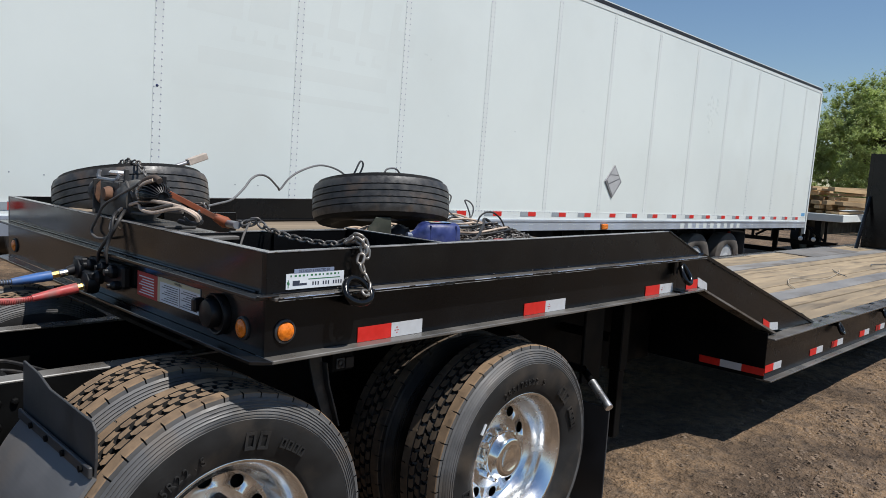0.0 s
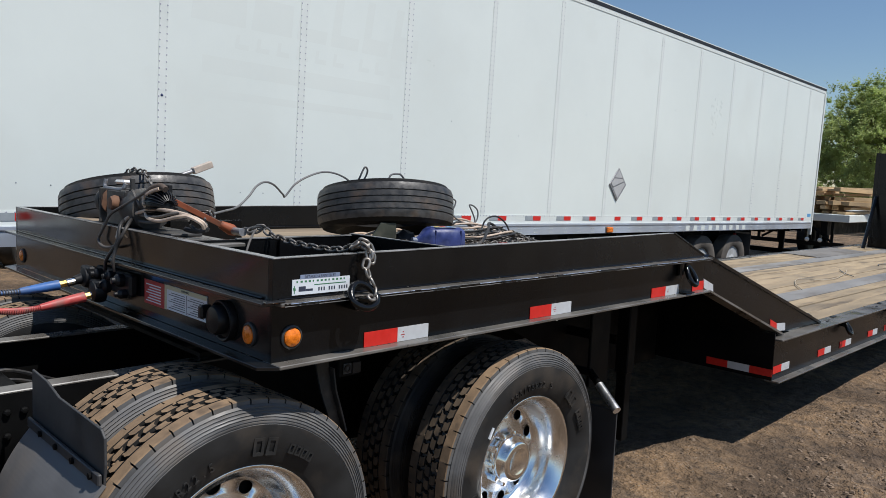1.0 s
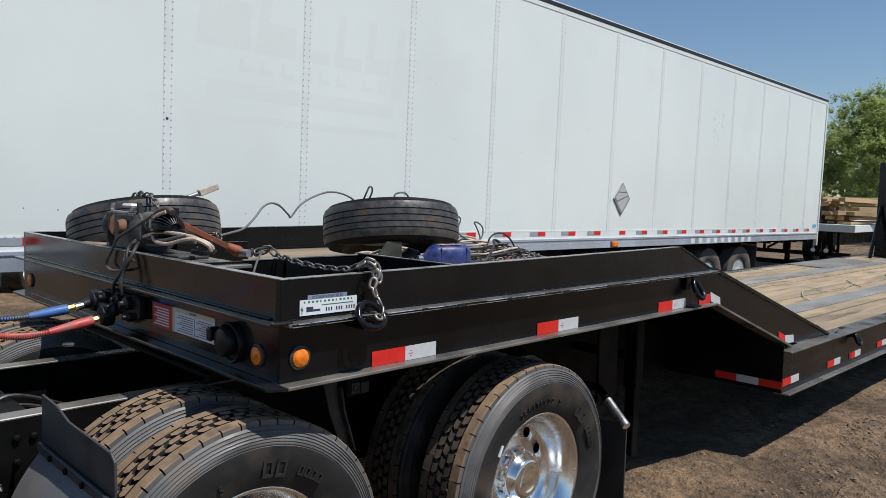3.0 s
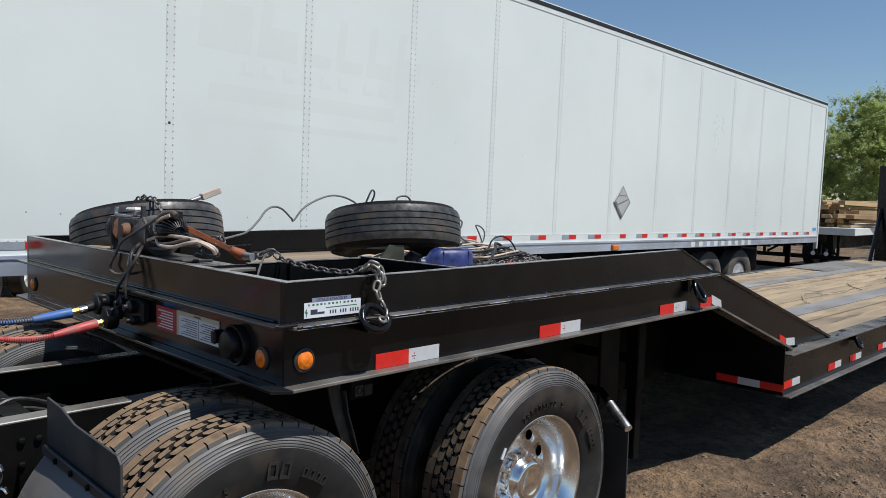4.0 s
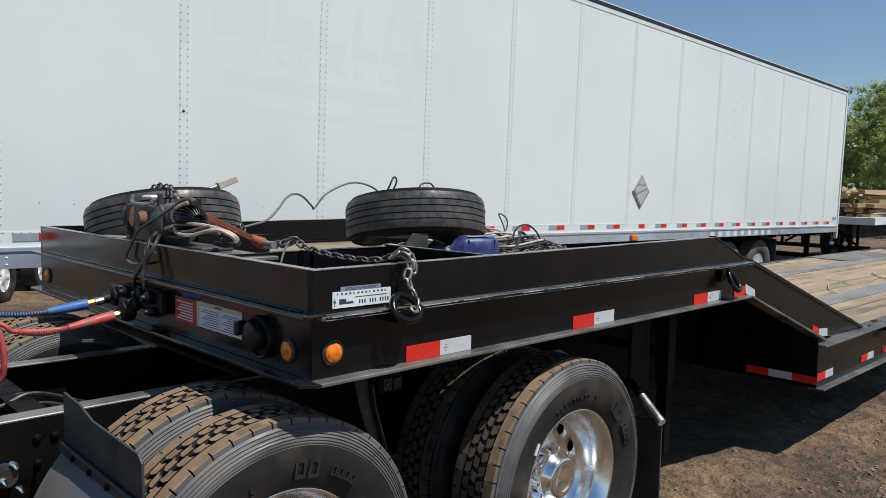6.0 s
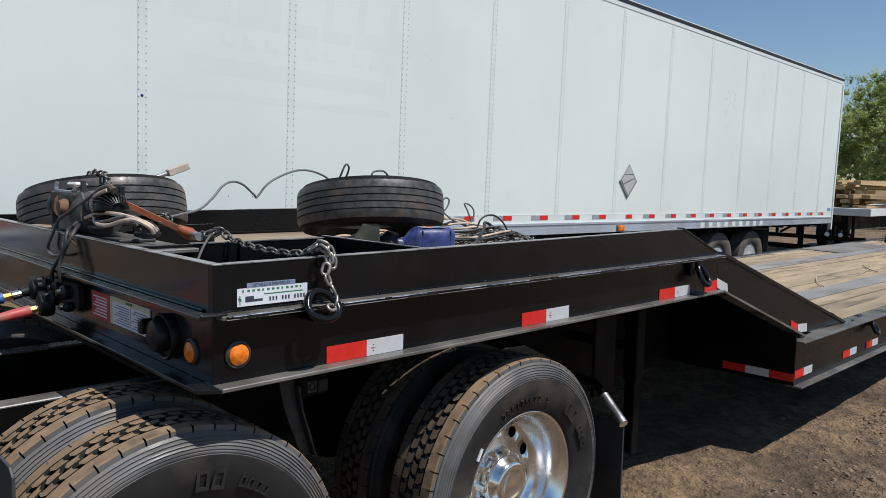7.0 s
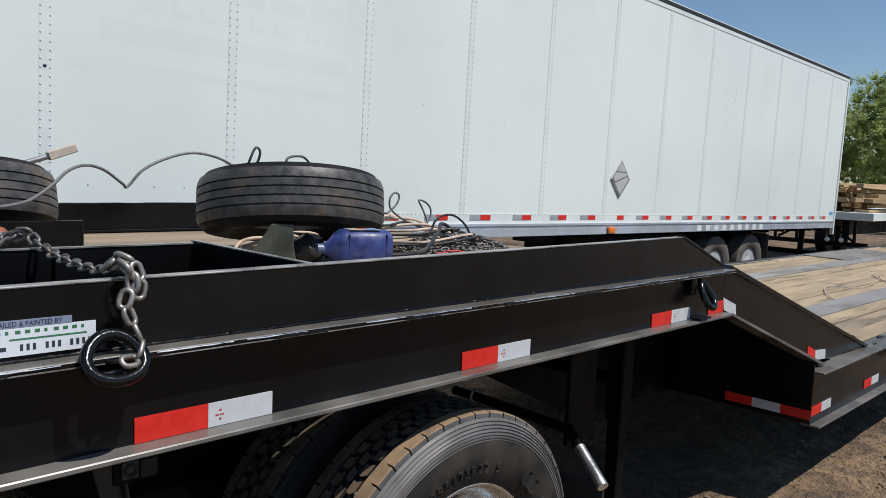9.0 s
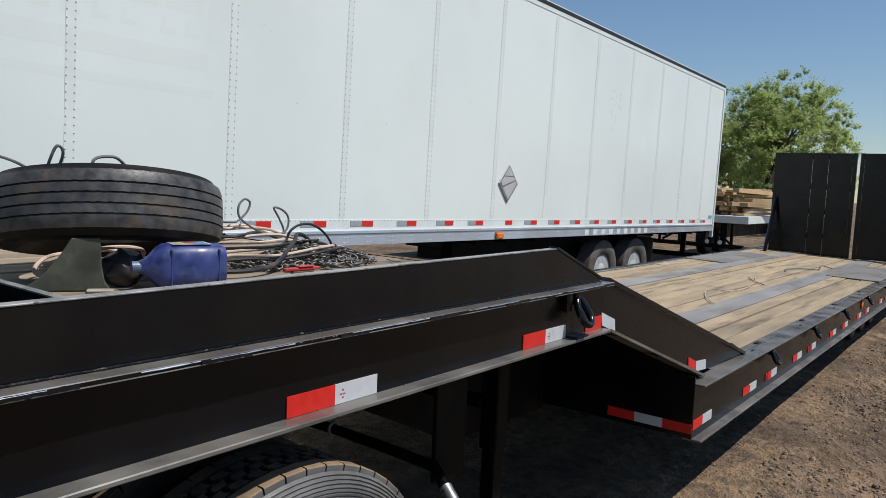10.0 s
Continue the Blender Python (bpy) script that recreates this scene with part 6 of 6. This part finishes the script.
for x0, x1, y0, y1, col in ((0.13, 0.155, -0.03, 0.01, (0.5, 0.36, 0.05)), (0.165, 0.20, -0.02, 0.03, (0.38, 0.06, 0.04)), (0.21, 0.235, -0.035, 0.02, (0.08, 0.25, 0.45))):
    part("label_print", boxes((x0, x1, y0, y1, 0.0753, 0.0759)), mat("label_ink", col, 0.6, var=0.4, scale=40), bt)
for x in (0.112, 0.262):
    part("moulded_rib", boxes((x, x + 0.006, -0.0658, 0.0658, -0.060, 0.060), bevel=0.002), BLUEPL, bt)
bag = thing("black_boot", "crumpled black rubber scrap beside the bottle", "rubber scrap", m=Matrix.Translation((1.425, 0.985, DECK - 0.002)))
bm = bmesh.new()
bmesh.ops.create_icosphere(bm, subdivisions=3, radius=1.0)
for v in bm.verts:
    k = 1 + 0.25 * noise.noise(v.co * 2.1)
    v.co = Vector((v.co.x * 0.075 * k, v.co.y * 0.06 * k, max(0.0, 0.06 + v.co.z * 0.06 * k)))
for f in bm.faces:
    f.smooth = True
part("scrap", bm, CABLE, bag)

# green steel fin that props the tyre
fin = thing("steel_prop", "scuffed dark green steel fin on a pale foot", "tyre prop", m=Matrix.Translation((1.235, 0.985, DECK - 0.003)) @ Matrix.Rotation(radians(-30), 4, "Z"))
prof = [(-0.150, 0.001), (0.130, 0.001), (0.112, 0.030), (0.103, 0.080), (0.100, 0.164), (0.020, 0.164)]
prof += [(0.020 - 0.170 * t, 0.164 - 0.163 * (1 - (1 - t) ** 1.9)) for t in (0.12, 0.25, 0.4, 0.55, 0.7, 0.85)]
part("fin", prism(prof, "y", -0.012, 0.006, bevel=0.003), GREEN, fin)
part("foot", boxes((0.062, 0.140, -0.050, -0.013, 0.0005, 0.009), bevel=0.003), mat("pale_worn_plate", (0.30, 0.26, 0.20), 0.7, var=0.3, scale=14, bump=0.1), fin, "pale dusty foot")

bar = thing("square_bar", "pale worn bar with a square end lying over the tyre", "bar", m=Matrix.Translation((0.80, 2.31, 1.682)))
part("shaft", tube([(-0.25, 0.02, -0.09), (0.115, -0.01, 0.045)], 0.013, seg=10), STEELGREY, bar)
m = Matrix.Translation((0.115, -0.01, 0.046)) @ Matrix.Rotation(radians(-21), 4, "Y")
bm = bmesh.new()
box(bm, -0.03, 0.10, -0.02, 0.02, -0.02, 0.02, bevel=0.004, m=m)
part("square_end", bm, mat("pale_bare_metal", (0.45, 0.38, 0.32), 0.6, var=0.2, scale=20), bar)

# winch
winch = thing("winch", "greasy old cable winch with a finned motor and rusty drum", "winch", m=Matrix.Translation((0.100, 1.2, 1.471)))
part("base_plate", boxes((-0.085, 0.105, -0.36, 0.34, 0.0, 0.012), bevel=0.003), CAST, winch)
for y in (0.27, 0.045):
    part("side_frame", boxes((-0.06, 0.08, y, y + 0.012, 0.013, 0.165), bevel=0.003), CAST, winch)
part("end_drum", lathe([(0.062, 0.285), (0.066, 0.30), (0.060, 0.335), (0.0005, 0.34)], 28, closed=False, m=Matrix.Translation((0.0, 0.0, 0.105))), CAST, winch)
part("drum", lathe([(0.06, 0.262), (0.06, 0.25), (0.034, 0.245), (0.034, 0.07), (0.06, 0.066), (0.06, 0.058)], 28, closed=False, m=Matrix.Translation((0.0, 0.0, 0.105))), RUST, winch, "rusty cable drum")
part("worn_hub", lathe([(0.030, 0.0), (0.034, -0.015), (0.026, -0.035), (0.0005, -0.038)], 20, closed=False, m=Matrix.Translation((-0.062, 0.062, 0.108)) @ Matrix.Rotation(radians(-90), 4, "Z")), RUST, winch)
part("hub_plate", boxes((-0.061, -0.050, 0.0, 0.19, 0.014, 0.160), bevel=0.004), CAST, winch)
part("frame_bar", tube(spline([(-0.05, 0.225, 0.205), (-0.055, 0.222, 0.172), (-0.05, 0.17, 0.166), (-0.04, 0.075, 0.166), (-0.03, 0.06, 0.19)], 5), 0.009, seg=8), STEELGREY, winch)
part("bright_plate", boxes((-0.020, 0.035, 0.12, 0.215, 0.186, 0.204), bevel=0.008), mat("bright_scuffed_metal", (0.75, 0.75, 0.74), 0.35, metal=0.5, var=0.1), winch)
part("clutch_post", boxes((-0.02, 0.0, 0.035, 0.050, 0.150, 0.215), bevel=0.003), CAST, winch)


MC = Matrix.Translation((0.0, -0.02, 0.116)) @ Matrix.Scale(0.88, 4)
motor = part("motor", lathe([(0.02, -0.16), (0.058, -0.165), (0.060, -0.215), (0.040, -0.262), (0.018, -0.288), (0.0005, -0.290)], 32, closed=False, m=MC), PLASTIC, winch, "black finned motor housing")


def motor_fin():
    prof_ = ((0.014, -0.290), (0.026, -0.303), (0.050, -0.288), (0.068, -0.255), (0.071, -0.200), (0.066, -0.168), (0.050, -0.168), (0.050, -0.215), (0.034, -0.262))
    bm = bmesh.new()
    lo = [bm.verts.new((r, y, -0.0022)) for r, y in prof_]
    hi = [bm.verts.new((r, y, 0.0022)) for r, y in prof_]
    bm.faces.new(lo)
    bm.faces.new(hi[::-1])
    for i in range(len(lo)):
        q = (i + 1) % len(lo)
        bm.faces.new((lo[i], hi[i], hi[q], lo[q]))
    bmesh.ops.recalc_face_normals(bm, faces=bm.faces)
    me = bpy.data.meshes.new("fin")
    bm.to_mesh(me)
    bm.free()
    me.materials.append(PLASTIC)
    return me


FIN_ME = motor_fin()
for k in range(26):
    ob = part("fin", FIN_ME, PLASTIC, motor)
    ob.matrix_basis = MC @ Matrix.Rotation(2 * math.pi * k / 26, 4, "Y")
part("motor_neck", lathe([(0.02, 0.04), (0.050, 0.04), (0.050, -0.158), (0.02, -0.158)], 24, m=Matrix.Translation((0.0, 0.0, 0.115))), CAST, winch)
part("cable_sleeve", tube(spline([(-0.045, -0.177, 0.145), (-0.035, -0.183, 0.169), (-0.025, -0.208, 0.186), (-0.015, -0.247, 0.192), (-0.010, -0.275, 0.181)], 5), 0.013, seg=10), mat("brown_leather", (0.085, 0.062, 0.048), 0.7, var=0.3, scale=20, bump=0.15), winch, "brown worn sleeve")
part("black_box", boxes((0.045, 0.066, -0.175, -0.128, 0.140, 0.198), bevel=0.003), PLASTIC, winch)

lever = thing("ratchet_lever", "worn orange ratchet lever with a grey bar end", "lever", m=Matrix.Translation((0.19, 0.84, 1.56)))
a, b = Vector((-0.085, 0.120, 0.062)), Vector((0.137, 0.031, -0.058))
d = (b - a).normalized()
q = d.to_track_quat("X", "Z").to_matrix().to_4x4()
bm = bmesh.new()
ln = (b - a).length
box(bm, 0, ln, -0.011, 0.011, -0.003, 0.003, bevel=0.001, m=Matrix.Translation(a) @ q)
box(bm, 0, ln, -0.0145, -0.0115, -0.011, 0.011, bevel=0.001, m=Matrix.Translation(a) @ q)
box(bm, 0, ln, 0.0115, 0.0145, -0.011, 0.011, bevel=0.001, m=Matrix.Translation(a) @ q)
part("channel_arm", bm, ORANGE, lever)
part("jaw", tube([b - d * 0.03, b + d * 0.02, b + d * 0.045], [0.016, 0.025, 0.017], seg=12), ORANGE, lever)
part("bar_end", tube([b + d * 0.03, Vector((0.112, -0.142, -0.063))], 0.0155, seg=12), STEELGREY, lever)

part("gear_housing", lathe([(0.03, -0.14), (0.082, -0.135), (0.088, -0.05), (0.078, 0.02), (0.03, 0.03)], 24, m=Matrix.Translation((0.01, 0.03, 0.088))), CAST, winch, "greasy black gear housing")
cable("jumper_cable", "beige cable looped over the winch motor", [(-0.022, 1.123, 1.443), (0, 1.152, 1.48), (0.03, 1.15, 1.523), (0.05, 1.068, 1.554), (0.06, 0.964, 1.57), (0.07, 0.832, 1.573), (0.09, 0.728, 1.562), (0.12, 0.686, 1.543), (0.14, 0.689, 1.521)], 0.0072, BEIGE)
cable("jumper_cable", "beige cable looped over the winch motor", [(0.06, 1.044, 1.557), (0.045, 0.983, 1.535), (0.04, 0.866, 1.533), (0.05, 0.756, 1.554), (0.08, 0.723, 1.56), (0.115, 0.684, 1.538), (0.135, 0.691, 1.515)], 0.007, BEIGE)
cable("jumper_cable", "beige cable bent round the motor end", [(0.07, 1.004, 1.551), (0.05, 1.021, 1.579), (0.05, 1.033, 1.61), (0.06, 1.002, 1.636), (0.075, 0.948, 1.654)], 0.008, BEIGE)
cable("jumper_cable", "dark dusty cable lying on the winch", [(0.06, 1.092, 1.54), (0.05, 0.923, 1.543), (0.06, 0.81, 1.563), (0.09, 0.76, 1.569), (0.12, 0.741, 1.552)], 0.006, DUSTYCABLE)
cable("jumper_cable", "dark dusty cable lying on the winch", [(0.03, 1.183, 1.497), (0.05, 1.144, 1.512), (0.06, 0.981, 1.518), (0.07, 0.847, 1.54), (0.1, 0.747, 1.544)], 0.006, DUSTYCABLE)
cable("black_cable", "looped black cable end with a clamp", [(0.13, 0.808, 1.531), (0.14, 0.789, 1.548), (0.15, 0.753, 1.543), (0.16, 0.725, 1.523), (0.155, 0.73, 1.502), (0.145, 0.781, 1.503), (0.13, 0.8, 1.521)], 0.0075, CABLE)
cable("black_cable", "looped black cable end with a clamp", [(0.13, 0.84, 1.502), (0.15, 0.799, 1.496), (0.16, 0.732, 1.505), (0.165, 0.726, 1.517)], 0.01, CABLE)
cable("grey_cable", "dusty grey cable running from the winch over the front rail", [(0.09, 0.982, 1.663), (0.07, 1.008, 1.656), (0.05, 1.07, 1.621), (0.022, 1.174, 1.572), (0, 1.249, 1.531), (-0.013, 1.287, 1.473), (-0.02, 1.323, 1.421), (-0.024, 1.267, 1.398), (-0.025, 1.191, 1.401), (-0.026, 1.118, 1.414)], 0.0058, DUSTYCABLE)
cable("grey_cable", "dusty cable hanging over the gear housing", [(0.06, 1.171, 1.636), (0.05, 1.108, 1.607), (0.05, 1.079, 1.585), (0.06, 1.083, 1.569)], 0.006, DUSTYCABLE)
cable("black_cable", "black cable hanging down the front beam", [(0.05, 1.20, 1.52), (0.0, 1.13, 1.505), (-0.02, 1.105, 1.480), (-0.03, 1.10, 1.43), (-0.055, 1.14, 1.36), (-0.05, 1.172, 1.311)], 0.007, CABLE)
cable("black_cable", "black cable hanging down the front beam", [(0.06, 1.15, 1.54), (-0.005, 1.06, 1.50), (-0.03, 1.05, 1.46), (-0.045, 1.07, 1.41), (-0.058, 1.068, 1.36), (-0.05, 1.068, 1.315)], 0.007, CABLE)
cable("rope", "thin pale rope hanging into the open bay", [(0.300, 0.600, 1.512), (0.283, 0.586, 1.505), (0.235, 0.535, 1.475), (0.170, 0.456, 1.425), (0.150, 0.43, 1.400)], 0.0042, DUSTYCABLE, category="rope")

# wires left on the lower deck
def low_z(x, y, up=0.012):
    k = (y - NEAR) / (FAR - NEAR)
    return LOW + up - (x - 4.0) * (0.0105 - 0.008 * k)


for name, r, pts in (("thin_wire", 0.0045, [(6.9, 0.75), (7.3, 0.95), (7.75, 1.10), (8.0, 1.10), (8.05, 0.95), (8.5, 0.90), (9.3, 1.02), (9.8, 1.14)]), ("thin_wire", 0.006, [(9.7, 1.20), (9.3, 1.02), (9.05, 0.85)]), ("thin_wire", 0.007, [(11.2, 1.10), (11.5, 1.16), (11.9, 1.05), (12.1, 0.85), (12.9, 0.95), (12.6, 0.75)])):
    cable(name, "thin wire lying across the deck boards", [(x, y, low_z(x, y)) for x, y in pts], r, WIRE if r > 0.0046 else mat("pale_wire", (0.40, 0.34, 0.26), 0.6))

# small lamp and bracket under the front corner
sl = part("square_reflector", boxes((0.395, 0.431, 0.146, 0.150, 1.030, 1.068), bevel=0.001), FLAP, trailer, "small grey square plate with a black ring")
part("black_ring", lathe([(0.015, 0.0), (0.015, -0.004), (0.008, -0.004), (0.008, 0.0)], 20, m=Matrix.Translation((0.413, 0.146, 1.049))), PLASTIC, sl)
part("lamp_box", boxes((0.432, 0.470, 0.140, 0.150, 1.028, 1.070), bevel=0.002), PLASTIC, trailer)
part("hang_plate", boxes((0.38, 0.47, 0.151, 0.163, 1.02, 1.15)), UNDER, trailer)
hb = part("fender_bracket", prism([(0.370, 1.149), (0.425, 1.149), (0.436, 1.02), (0.450, 0.93), (0.480, 0.84), (0.505, 0.76), (0.468, 0.76), (0.432, 0.85), (0.402, 0.93), (0.380, 1.02)], "y", 0.288, 0.296, bevel=0.001), CAST, trailer, "bent dark steel bracket behind the wheel")
part("bracket_lip", prism([(0.437, 1.02), (0.451, 0.93), (0.481, 0.84), (0.506, 0.76), (0.513, 0.763), (0.488, 0.843), (0.458, 0.933), (0.443, 1.02)], "y", 0.262, 0.296, bevel=0.001), CAST, hb)
